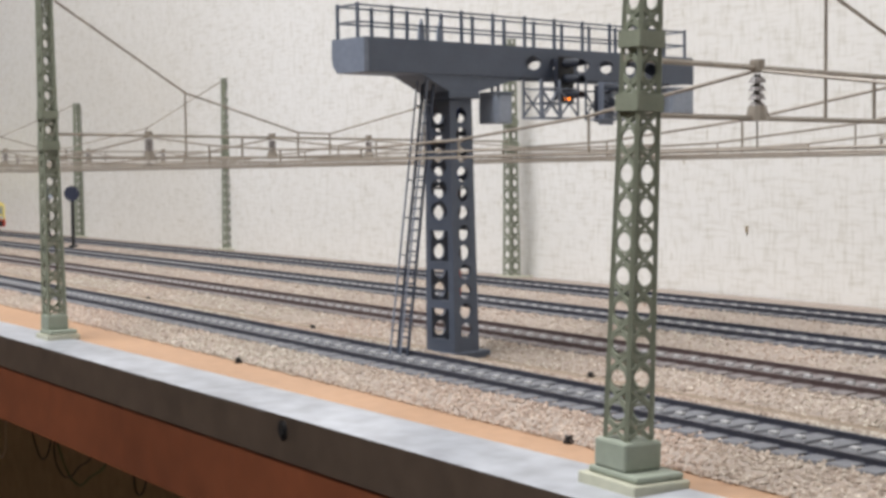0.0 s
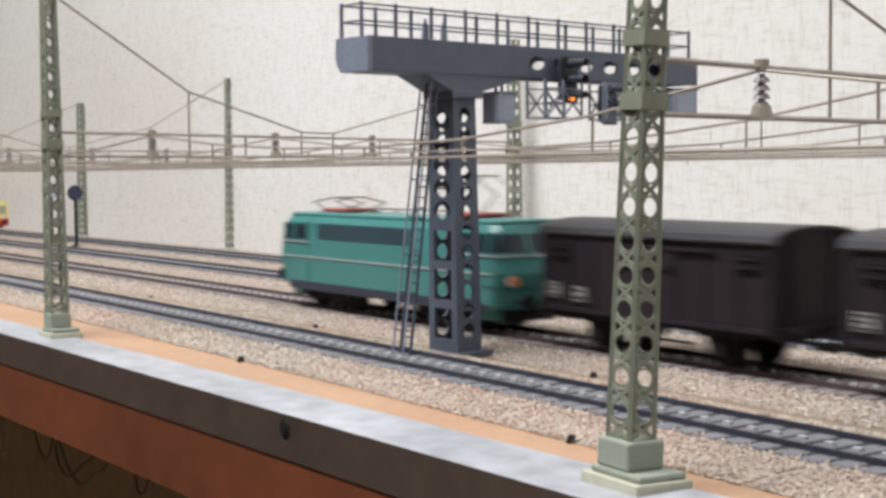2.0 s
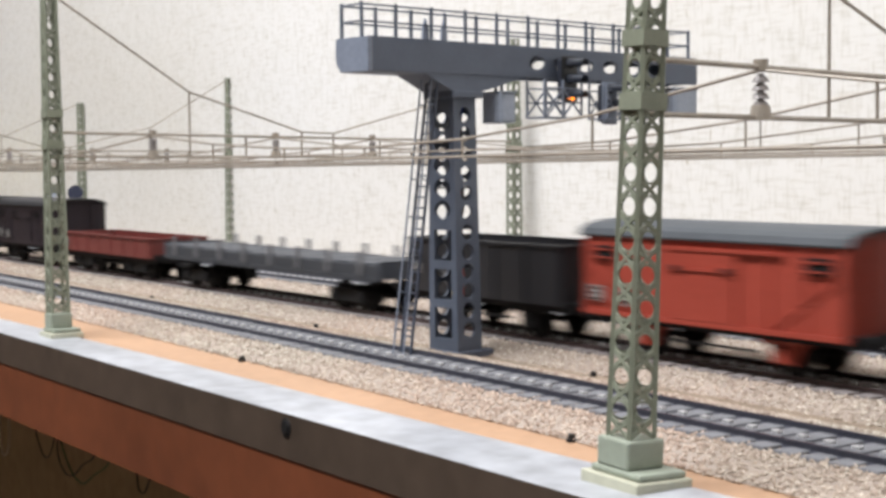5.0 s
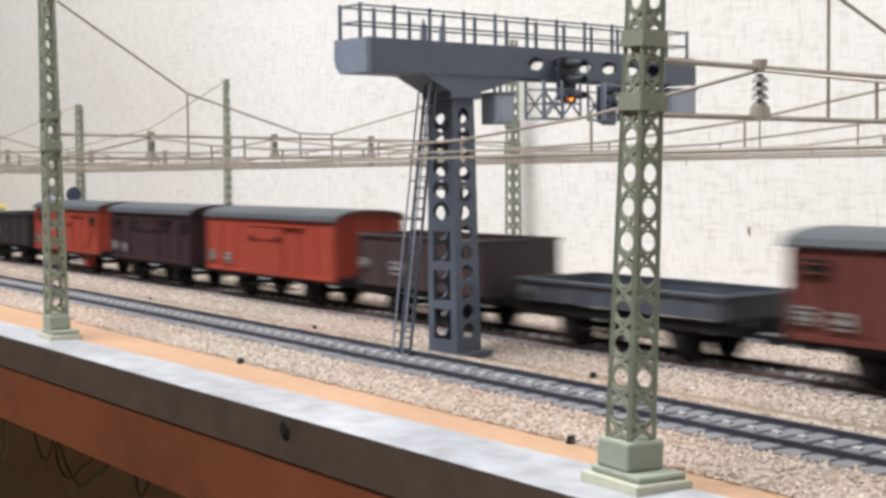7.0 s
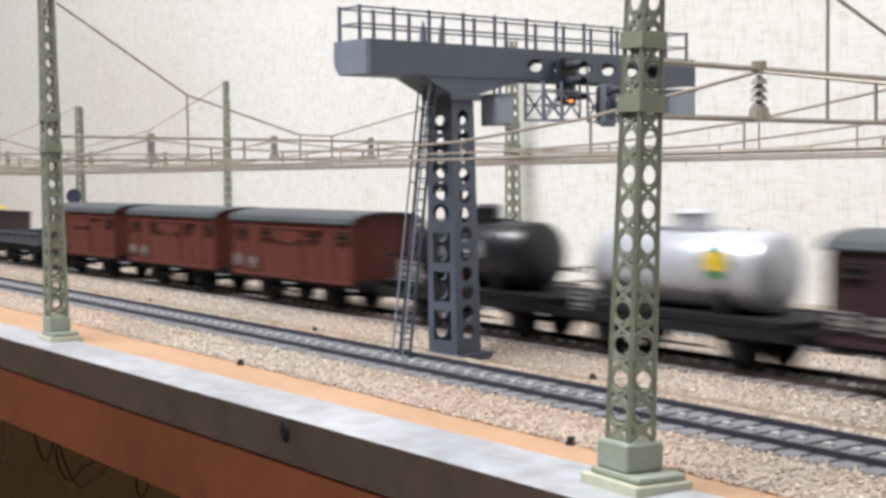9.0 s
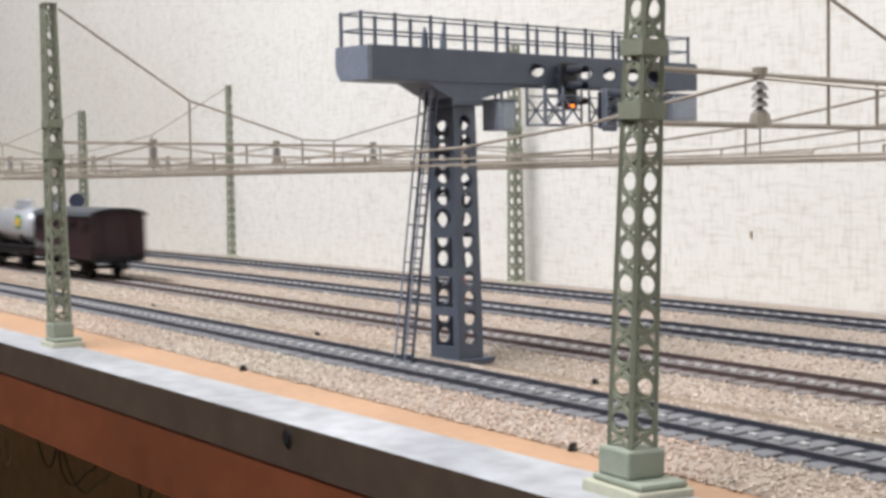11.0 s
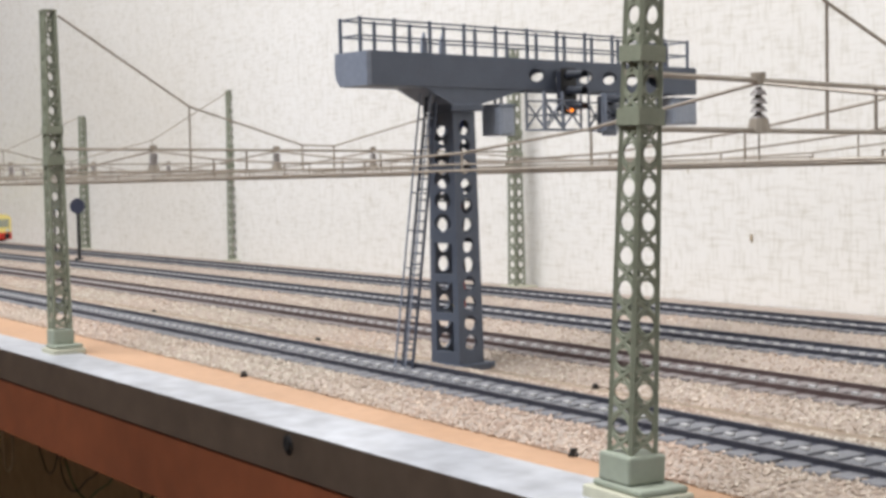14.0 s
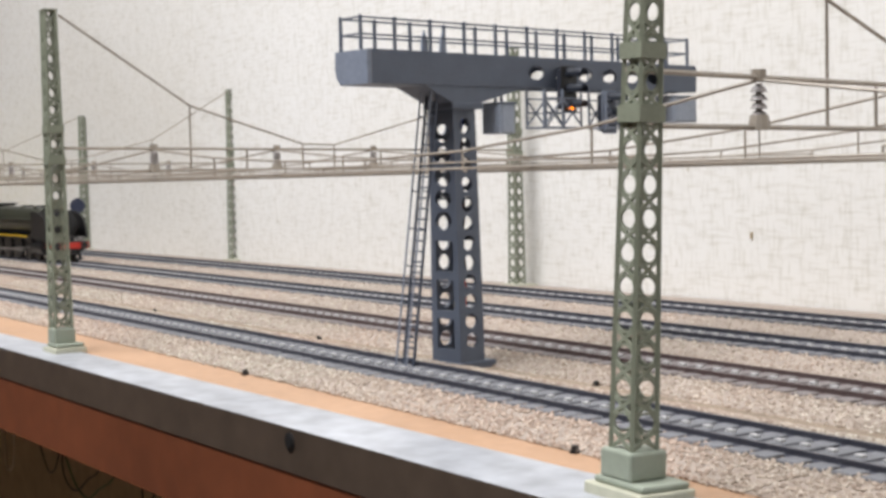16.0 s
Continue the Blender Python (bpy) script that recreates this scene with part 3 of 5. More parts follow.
def catenary(i, k):
    """The wire of track k between cross-spans i and i + 1."""
    x0, y0 = support(i, k)
    x1, y1 = support(i + 1, k)
    h0, h1 = upper_z(i) - 0.0006, upper_z(i + 1) - 0.0006
    t = thing("catenary_wire", "bronze catenary wire section with droppers over a track", "overhead wire", "catenary wires")

    def at(u, z):
        return (x0 + (x1 - x0) * u, y0 + (y1 - y0) * u, z)

    def low(u):
        return contact_z(x0 + (x1 - x0) * u)

    def carrier(u):
        e = (2 * u - 1) ** 2
        return (low(u) + 0.0034) * (1 - e) + (h0 if u < 0.5 else h1) * e
    part("contact_wire", rod(bmesh.new(), at(0, low(0)), at(1, low(1)), 0.00040, 6), WIRE, t)
    us = (0.0, 0.17, 0.34, 0.5, 0.66, 0.83, 1.0)
    part("carrier_wire", tube(bmesh.new(), [at(u, carrier(u)) for u in us], 0.00042), WIRE, t)
    for u in us[1:-1]:
        part("dropper", rod(bmesh.new(), at(u, low(u)), at(u, carrier(u)), 0.00034, 6), WIRE, t)
    # low auxiliary wire close above the contact wire
    part("auxiliary_wire", rod(bmesh.new(), at(0.1, low(0.1) + 0.0017), at(0.9, low(0.9) + 0.0017), 0.00030, 6), WIRE, t)
    for u in (0.1, 0.26, 0.42, 0.58, 0.74, 0.9):
        part("short_dropper", rod(bmesh.new(), at(u, low(u)), at(u, low(u) + 0.0017), 0.00030, 6), WIRE, t)


for i in range(len(SPANS)):
    cross_span(i)
    for k in range(4):
        insulator(i, k)
        if i + 1 < len(SPANS):
            catenary(i, k)


# ---- signal gantry ----
def build_gantry():
    g = thing("signal_gantry", "grey cantilever signal gantry with railed walkway and ladder", "signal gantry", m=pose(-0.3734, 0.2454, 0.0015, 0, 0, 8.8) @ Matrix.Scale(0.975, 4))
    part("base_plate", box(bmesh.new(), -0.0155, 0.0012, -0.0010, 0.0150, -0.00153, 0.0012, 0.0003), GREY, g)
    col = part("column", box(bmesh.new(), -0.0140, 0.0, 0.0, 0.0108, 0.0012, 0.0030), GREY, g)
    H, z0 = 0.0830, 0.0030

    def mid(v):
        return v / H
    x_lo, x_hi, y_lo, y_hi = (-0.0140, -0.0138), (0.0, -0.0018), (0.0, 0.0006), (0.0108, 0.0102)

    def lerp(p, v):
        return p[0] + (p[1] - p[0]) * mid(v)
    square = [0.0073 + 0.0128 * i for i in range(3)]
    ovals = [0.0445 + 0.0072 * i for i in range(5)]
    for name, side in (("front_plate", -1), ("rear_plate", 1)):
        holes = [(0, c, 0.0042, 0.0050, 0) for c in square] + [(0, c, 0.0040, 0.0031, 1) for c in ovals]

        def put(u, v, d, side=side):
            y = lerp(y_lo, v) + d if side < 0 else lerp(y_hi, v) - d
            return Vector(((lerp(x_lo, v) + lerp(x_hi, v)) / 2 + u, y, z0 + v))
        part(name, holed_plate(bmesh.new(), 0.0140, 0.0120, H, 0.0011, holes, put), GREY, col)
    for name, side in (("side_plate", 1), ("side_plate", -1)):
        holes = [(0, 0.0052 + 0.0064 * i, 0.0027 - 0.00003 * i, 0.0026, 1) for i in range(12)]

        def put(u, v, d, side=side):
            x = lerp(x_hi, v) - d if side > 0 else lerp(x_lo, v) + d
            return Vector((x, (lerp(y_lo, v) + lerp(y_hi, v)) / 2 + u, z0 + v))
        part(name, holed_plate(bmesh.new(), 0.0086, 0.0074, H, 0.0011, holes, put), GREY, col)
    bm = bmesh.new()
    for i, z in enumerate((0.0170, 0.0298, 0.0425, 0.0545, 0.0690)):
        box(bm, -0.0128, -0.0030, 0.0020, 0.0096, z, z + 0.0006)
    part("diaphragm", bm, GREY_DARK, col)
    for m, x, y in ((CABLE_Y, -0.0052, 0.0040), (CABLE_R, -0.0043, 0.0048), (CABLE_B, -0.0062, 0.0070), (BLACK, -0.0046, 0.0060)):
        bm, p = bmesh.new(), Vector((x, y, 0.002))
        for i in range(14):
            q = Vector((x + random.uniform(-0.0012, 0.0012), y + random.uniform(-0.001, 0.001), 0.002 + (i + 1) * 0.0060))
            rod(bm, p, q, 0.00055, 6)
            p = q
        part("cable", bm, m, g, "coloured cable inside the column")
    # head of the column
    bm = bmesh.new()
    lo = [(-0.0142, -0.0012, 0.0860), (0.0, -0.0012, 0.0860), (0.0, 0.0110, 0.0860), (-0.0142, 0.0110, 0.0860)]
    hi = [(-0.0148, -0.0128, 0.0916), (-0.0004, -0.0128, 0.0916), (-0.0004, 0.0325, 0.0916), (-0.0148, 0.0325, 0.0916)]
    a, b = [bm.verts.new(p) for p in lo], [bm.verts.new(p) for p in hi]
    for j in range(4):
        bm.faces.new([a[j], a[(j + 1) % 4], b[(j + 1) % 4], b[j]])
    bm.faces.new(a[::-1])
    bm.faces.new(b)
    part("haunch", bm, GREY, g)
    part("column_head", box(bmesh.new(), -0.0144, 0.0003, -0.0014, 0.0120, 0.0840, 0.0861, 0.0002), GREY, g)
    # beam
    beam = part("beam", box(bmesh.new(), -0.0152, 0.0, -0.0350, 0.1235, 0.1012, 0.1020, 0.0002), GREY, g)
    L = 0.1585
    holes = [(0.0, s + 0.0350, 0.0023, 0.0040, 1) for s in (0.0377, 0.0492, 0.0620, 0.0745, 0.0870, 0.0995)]
    for x, d0 in ((0.0, -1), (-0.0152, 1)):
        def put(u, v, d, x=x, d0=d0):
            return Vector((x + d0 * d, -0.0350 + v, 0.0966 + u))
        part("side_girder", holed_plate(bmesh.new(), 0.0103, 0.0096, L, 0.0009, holes if d0 < 0 else [(u, v + 0.0052, h, 0.0052, r) for u, v, h, w, r in holes], put), GREY, beam)
    bm = bmesh.new()
    box(bm, -0.0148, -0.0004, -0.034, 0.0310, 0.0913, 0.0919)
    part("bottom_plate", bm, GREY, beam)
    # near cap faces the light; its brightness is put into a paler grey
    bm = bmesh.new()
    prism(bm, [(0.0004, 0.1018), (-0.0156, 0.1018), (-0.0158, 0.0962), (-0.0153, 0.0937), (-0.0140, 0.0921), (-0.0120, 0.0914), (0.0004, 0.0912)], "y", -0.0363, -0.0345)
    part("end_cap", bm, GREY_LIGHT2, beam, "rounded end cap, coloured paler where light falls on it")
    part("end_cap", box(bmesh.new(), -0.0152, 0.0, 0.1232, 0.1242, 0.0921, 0.1017, 0.0003), GREY, beam)
    # railing
    posts = (-0.0356, -0.0220, -0.0072, 0.0076, 0.0218, 0.0367, 0.0513, 0.0656, 0.0801, 0.0946, 0.1091, 0.1229)
    for x in (-0.0034, -0.0134):
        for s in posts:
            part("rail_post", bar(bmesh.new(), (x, s, 0.1016), (x, s, 0.1126), 0.00085), GREY, g)
        for z in (0.1067, 0.1119):
            part("handrail", bar(bmesh.new(), (x, posts[0], z), (x, posts[-1], z), 0.00055), GREY, g)
    for s in (posts[0], posts[-1]):
        for z in (0.1067, 0.1119):
            part("handrail", bar(bmesh.new(), (-0.0134, s, z), (-0.0034, s, z), 0.00055), GREY, g)
    for s in (-0.0088, -0.0008):
        bm = bmesh.new()
        prism(bm, [(s - 0.0013, 0.1020), (s + 0.0013, 0.1020), (s + 0.0011, 0.1060), (s, 0.1092), (s - 0.0011, 0.1060)], "x", -0.0050, -0.0042)
        part("ladder_hoop", bm, GREY_LIGHT2, g)
    # ladder
    lad = thing("ladder", "", "")
    lad.parent = g
    for k in ("label", "category"):
        if k in lad:
            del lad[k]
    foot, top = Vector((0.0015, -0.0190, -0.0015)), Vector((0.0015, -0.0058, 0.0905))
    for x in (-0.0035, -0.0085):
        part("stile", bar(bmesh.new(), foot + Vector((x, 0, 0)), top + Vector((x, 0, 0)), 0.0007), LADDER, lad)
        part("guard_rail", bar(bmesh.new(), foot + Vector((x, -0.0026, 0.004)), top + Vector((x, -0.0026, 0)), 0.00045), GREY_LIGHT2, lad)
    for i in range(26):
        p = foot.lerp(top, (i + 0.7) / 27)
        part("rung", bar(bmesh.new(), p + Vector((-0.0035, 0, 0)), p + Vector((-0.0085, 0, 0)), 0.00055), LADDER, lad)
    for i in range(7):
        p = foot.lerp(top, 0.12 + i * 0.13)
        for x in (-0.0035, -0.0085):
            part("strut", bar(bmesh.new(), p + Vector((x, 0, 0)), p + Vector((x, -0.0026, 0.0005)), 0.0004), GREY, lad)
    return g


def signal_head(g, s, z_top, cage0, cage1, lit, tall=0.0190, plate=BLACK):
    """A hooded colour-light signal in its service cage, on the face of the beam."""
    sig = thing("colour_light_signal", "black hooded colour-light signal in a grey lattice cage", "signal", "gantry signals", m=g.matrix_world @ Matrix.Translation((0, 0, 0)))
    zb = z_top - tall
    bm = box(bmesh.new(), 0.0042, 0.0050, s - 0.0038, s + 0.0038, zb, z_top, 0.0006)
    part("target_plate", bm, plate, sig)
    part("rear_housing", box(bmesh.new(), 0.0012, 0.0042, s - 0.0026, s + 0.0026, zb + 0.001, z_top - 0.001, 0.0004), GREY_DARK, sig)
    for i, (m, on) in enumerate(lit):
        z = z_top - 0.0028 - i * (tall * 0.347)
        part("lens", rod(bmesh.new(), (0.0050, s, z), (0.0056, s, z), 0.0014, 12), m, sig)
        bm = bmesh.new()
        n = 10
        rings = []
        for x, r in ((0.0049, 0.0023), (0.0120, 0.0017)):
            rings.append([bm.verts.new((x, s + r * math.cos(a), z + r * math.sin(a))) for a in [math.pi * (-0.1 + 1.2 * j / n) for j in range(n + 1)]])
        for j in range(n):
            bm.faces.new([rings[0][j], rings[0][j + 1], rings[1][j + 1], rings[1][j]])
        bmesh.ops.solidify(bm, geom=bm.faces[:], thickness=0.0003)
        part("hood", bm, HOOD, sig)
    # cage
    cage = part("cage_floor", box(bmesh.new(), -0.0010, 0.0075, cage0, cage1, 0.0776, 0.0782), GREY_LIGHT2, sig)
    for x in (-0.0008, 0.0073):
        for y in (cage0 + 0.0004, (cage0 + cage1) / 2, cage1 - 0.0004):
            part("cage_post", bar(bmesh.new(), (x, y, 0.0780), (x, y, 0.0908 if x > 0 else 0.0995), 0.0006), GREY_LIGHT2, sig)
        for z in (0.0830, 0.0878):
            part("cage_rail", bar(bmesh.new(), (x, cage0, z), (x, cage1, z), 0.0005), GREY_LIGHT2, sig)
        for a, b in ((0.0782, 0.0878), (0.0878, 0.0782)):
            part("cage_brace", bar(bmesh.new(), (x, cage0, a), (x, (cage0 + cage1) / 2, b), 0.0005), GREY_LIGHT2, sig)
            part("cage_brace", bar(bmesh.new(), (x, (cage0 + cage1) / 2, a), (x, cage1, b), 0.0005), GREY_LIGHT2, sig)
    return sig


def relay_box(g, s0, s1, z0, z1):
    b = thing("relay_box", "light grey relay box hung under the gantry beam", "relay box", "relay boxes", m=g.matrix_world.copy())
    part("housing", box(bmesh.new(), -0.0075, 0.0015, s0, s1, z0, z1, 0.0004), GREY_LIGHT, b)
    part("door", box(bmesh.new(), 0.0015, 0.0019, s0 + 0.0008, s1 - 0.0008, z0 + 0.0008, z1 - 0.0008, 0.0001), GREY_LIGHT, b)
    part("lid", box(bmesh.new(), -0.0079, 0.0021, s0 - 0.0003, s1 + 0.0003, z1, z1 + 0.0005), GREY_LIGHT2, b)
    for y in (s0 + 0.002, s1 - 0.002):
        part("hanger", bar(bmesh.new(), (-0.003, y, z1 + 0.0005), (-0.003, y, 0.0908), 0.0007), GREY, b)


gantry = build_gantry()
bpy.context.view_layer.update()
signal_head(gantry, 0.0485, 0.0990, 0.0330, 0.0520, ((LENS, 0), (LENS, 0), (GLOW_O, 1)), 0.0156)
signal_head(gantry, 0.0690, 0.0910, 0.0640, 0.0790, ((LENS, 0), (LENS, 0)), 0.0150, GREY_LIGHT2)
relay_box(gantry, 0.0188, 0.0256, 0.0760, 0.0860)
relay_box(gantry, 0.1085, 0.1222, 0.0805, 0.0900)


# ---- disc signal, screws, cables ----
def build_disc_signal():
    t = thing("disc_signal", "dark disc signal on a thin black post between tracks", "signal", m=pose(-1.1066, 0.3656, 0, 0, 0, 62))
    part("post", rod(bmesh.new(), (0, 0, 0), (0, 0, 0.0505), 0.0014, 10), BLACK, t)
    part("foot", box(bmesh.new(), -0.0035, 0.0035, -0.003, 0.003, 0, 0.003, 0.0005), BLACK, t)
    part("disc", rod(bmesh.new(), (0, -0.0022, 0.0443), (0, -0.0014, 0.0443), 0.0060, 24), NAVY, t, "dark blue-black round disc")
    part("lamp_bracket", box(bmesh.new(), -0.0012, 0.0012, -0.0014, 0.0022, 0.0425, 0.0462, 0.0003), BLACK, t)


build_disc_signal()
t = thing("repeater_signal", "pale blue-grey signal box on a thin dark post", "signal", m=pose(-1.176, 0.3683, 0, 0, 0, 62))
part("post", rod(bmesh.new(), (0, 0, 0), (0, 0, 0.0440), 0.0009, 8), BLACK, t)
part("signal_box", box(bmesh.new(), -0.0035, 0.0035, -0.0025, 0.0015, 0.0400, 0.0480, 0.0005), GREY_LIGHT, t)
part("foot", box(bmesh.new(), -0.0040, 0.0040, -0.003, 0.003, 0, 0.004, 0.0005), BLACK, t)
for x, y in ((-0.4136, 0.1890), (-0.2474, 0.1924), (-0.3200, 0.2573), (-0.4819, 0.2516), (-0.6400, 0.2467)):
    t = thing("track_screw", "small black screw head in the ballast bed", "screw", "track screws", m=pose(x, y, 0.0))
    part("head", rod(bmesh.new(), (0, 0, 0.0), (0, 0, 0.0018), 0.0010, 10, 0.0008), BLACK, t)
    part("washer", rod(bmesh.new(), (0, 0, 0.0), (0, 0, 0.0006), 0.0012, 12), SOOT, t)
t = thing("edge_bolt", "dark bolt in the front of the edge strip", "bolt", m=pose(-0.3151, edge_y(-0.3151), -0.0030))
part("bolt_head", rod(bmesh.new(), (0, 0.002, 0), (0, -0.0005, 0), 0.0019, 14, 0.0016), SOOT, t)
part("washer", rod(bmesh.new(), (0, 0.001, 0), (0, -0.0002, 0), 0.0025, 16), BLACK, t)


def hanging_cable(pts, mat, label):
    cu = bpy.data.curves.new("hanging_cable", "CURVE")
    cu.dimensions, cu.bevel_depth, cu.bevel_resolution = "3D", 0.00038, 2
    sp = cu.splines.new("BEZIER")
    sp.bezier_points.add(len(pts) - 1)
    for q, p in zip(sp.bezier_points, pts):
        q.co, q.handle_left_type, q.handle_right_type = p, "AUTO", "AUTO"
    cu.materials.append(mat)
    tagged(new("hanging_cable", cu), label, "cable", "hanging cables")


def under_table():
    runs = (
        (CABLE_W, ((-0.633, -0.013), (-0.633, -0.044), (-0.6325, -0.0556), (-0.630, -0.0633), (-0.6236, -0.0618), (-0.6196, -0.046), (-0.618, -0.013))),
        (BLACK, ((-0.592, -0.013), (-0.591, -0.0446), (-0.5873, -0.0512), (-0.578, -0.057), (-0.568, -0.048), (-0.560, -0.013))),
        (BLACK, ((-0.565, -0.013), (-0.5663, -0.0446), (-0.5684, -0.0531), (-0.5612, -0.060), (-0.5523, -0.0603), (-0.5405, -0.0542), (-0.5268, -0.0476), (-0.505, -0.013))),
        (CABLE_G, ((-0.490, -0.013), (-0.5165, -0.0492), (-0.5317, -0.0565), (-0.5474, -0.0624), (-0.566, -0.052), (-0.585, -0.013))),
        (BLACK, ((-0.495, -0.013), (-0.4934, -0.0485), (-0.4905, -0.0560), (-0.482, -0.050), (-0.470, -0.013))),
    )
    for k, (mat, pts) in enumerate(runs):
        hanging_cable([(x, edge_y(x) + 0.028 + 0.0015 * k, z) for x, z in pts], mat, "thin pale cable loop hanging below the table" if k == 0 else "thin dark loose cable hanging below the table")
    bm = strip(bmesh.new(), [(lambda x: edge_y(x) + 0.16, -0.42), (lambda x: edge_y(x) + 0.172, -0.42), (lambda x: edge_y(x) + 0.172, -0.0125), (lambda x: edge_y(x) + 0.16, -0.0125)])
    tagged(part("apron_panel", bm, KRAFT), "plain brown board below the layout table", "panel", kind="structure")


under_table()
t = thing("wall_nail", "small dark nail in the wallpaper", "nail", m=pose(-0.4683, wall_y(-0.4683), 0.0317))
part("head", box(bmesh.new(), -0.0005, 0.0005, -0.0010, 0.0030, -0.0016, 0.0016, 0.0002), KRAFT, t)


# ---- rolling stock ----
PALE_GLASS = material("pale_reflecting_glass", (0.34, 0.35, 0.27), 0.15)
PANTO_RED = material("dull_red_insulator_paint", (0.30, 0.06, 0.05), 0.5)
W2 = 0.0160             # half width of a wagon body


def wheelset(t, x, r=0.0058, mat=SOOT, name="wheel"):
    for s in (-1, 1):
        bm = rod(bmesh.new(), (x, s * 0.0072, r), (x, s * 0.0094, r), r, 20)
        rod(bm, (x, s * 0.0066, r), (x, s * 0.0072, r), r + 0.0008, 20)
        part(name, bm, mat, t)
    part("axle", rod(bmesh.new(), (x, -0.0125, r), (x, 0.0125, r), 0.0011, 8), SOOT, t)


def axle_guard(t, x, r=0.0058, mat=SOOT):
    for s in (-1, 1):
        bm = bmesh.new()
        prism(bm, [(x - 0.0062, 0.0110), (x + 0.0062, 0.0110), (x + 0.0030, 0.0035), (x - 0.0030, 0.0035)], "y", s * 0.0105, s * 0.0128)
        box(bm, x - 0.0023, x + 0.0023, min(s * 0.0125, s * 0.0143), max(s * 0.0125, s * 0.0143), r - 0.0022, r + 0.0022, 0.0003)
        box(bm, x - 0.0085, x + 0.0085, min(s * 0.0120, s * 0.0136), max(s * 0.0120, s * 0.0136), 0.0088, 0.0102)
        part("axle_guard", bm, mat, t)


def buffers(t, L, z=0.0118, mat=SOOT):
    for x, s in ((0.0, -1), (L, 1)):
        for y in (-0.0100, 0.0100):
            bm = rod(bmesh.new(), (x, y, z), (x + s * 0.0048, y, z), 0.0011, 8)
            rod(bm, (x + s * 0.0048, y, z), (x + s * 0.0056, y, z), 0.0026, 12)
            part("buffer", bm, mat, t)
        bm = box(bmesh.new(), min(x, x + s * 0.0085), max(x, x + s * 0.0085), -0.0022, 0.0022, z - 0.0050, z - 0.0030)
        part("coupling", bm, SOOT, t)


def lettering(t, x, z, w, h, side=-1, y=W2 + 0.0007, bars=3, mat=LETTER):
    """A pale panel with dark bars where small writing stands."""
    y0, y1 = sorted((side * y, side * (y + 0.0002)))
    panel = part("lettering_panel", box(bmesh.new(), x, x + w, y0, y1, z, z + h), mat, t, "pale panel with unreadable writing")
    y0, y1 = sorted((side * (y + 0.0002), side * (y + 0.0004)))
    for i in range(bars):
        zz = z + h * (i + 0.3) / bars
        part("bar", box(bmesh.new(), x + w * 0.12, x + w * (0.88 - 0.2 * (i % 2)), y0, y1, zz, zz + h * 0.4 / bars), SOOT, panel)


def underframe(t, L, wheels, mat=SOOT):
    bm = bmesh.new()
    for s in (-1, 1):
        box(bm, 0.001, L - 0.001, min(s * 0.0118, s * 0.0146), max(s * 0.0118, s * 0.0146), 0.0098, 0.0126)
    for x in (0.0, L):
        box(bm, x - 0.0012, x + 0.0012, -0.0146, 0.0146, 0.0096, 0.0130)
    box(bm, L * 0.40, L * 0.50, -0.006, 0.006, 0.0086, 0.0100)
    part("underframe", bm, SOOT, t)
    for x in wheels:
        wheelset(t, x)
        axle_guard(t, x, mat=mat)
    for s in (-1, 1):
        bm = bar(bmesh.new(), (wheels[0] + 0.008, s * 0.0138, 0.0062), (wheels[1] - 0.008, s * 0.0138, 0.0062), 0.0007)
        part("brake_rod", bm, SOOT, t)
    buffers(t, L)


def roof_outline(half, eave, top, n=10, grow=0.0):
    """The arc of a van roof across the wagon."""
    pts = []
    for i in range(n + 1):
        a = math.pi * i / n
        y = -half * math.cos(a)
        pts.append((y, eave + (top - eave) * (max(0.0, math.sin(a)) ** 0.75) + grow))
    return pts


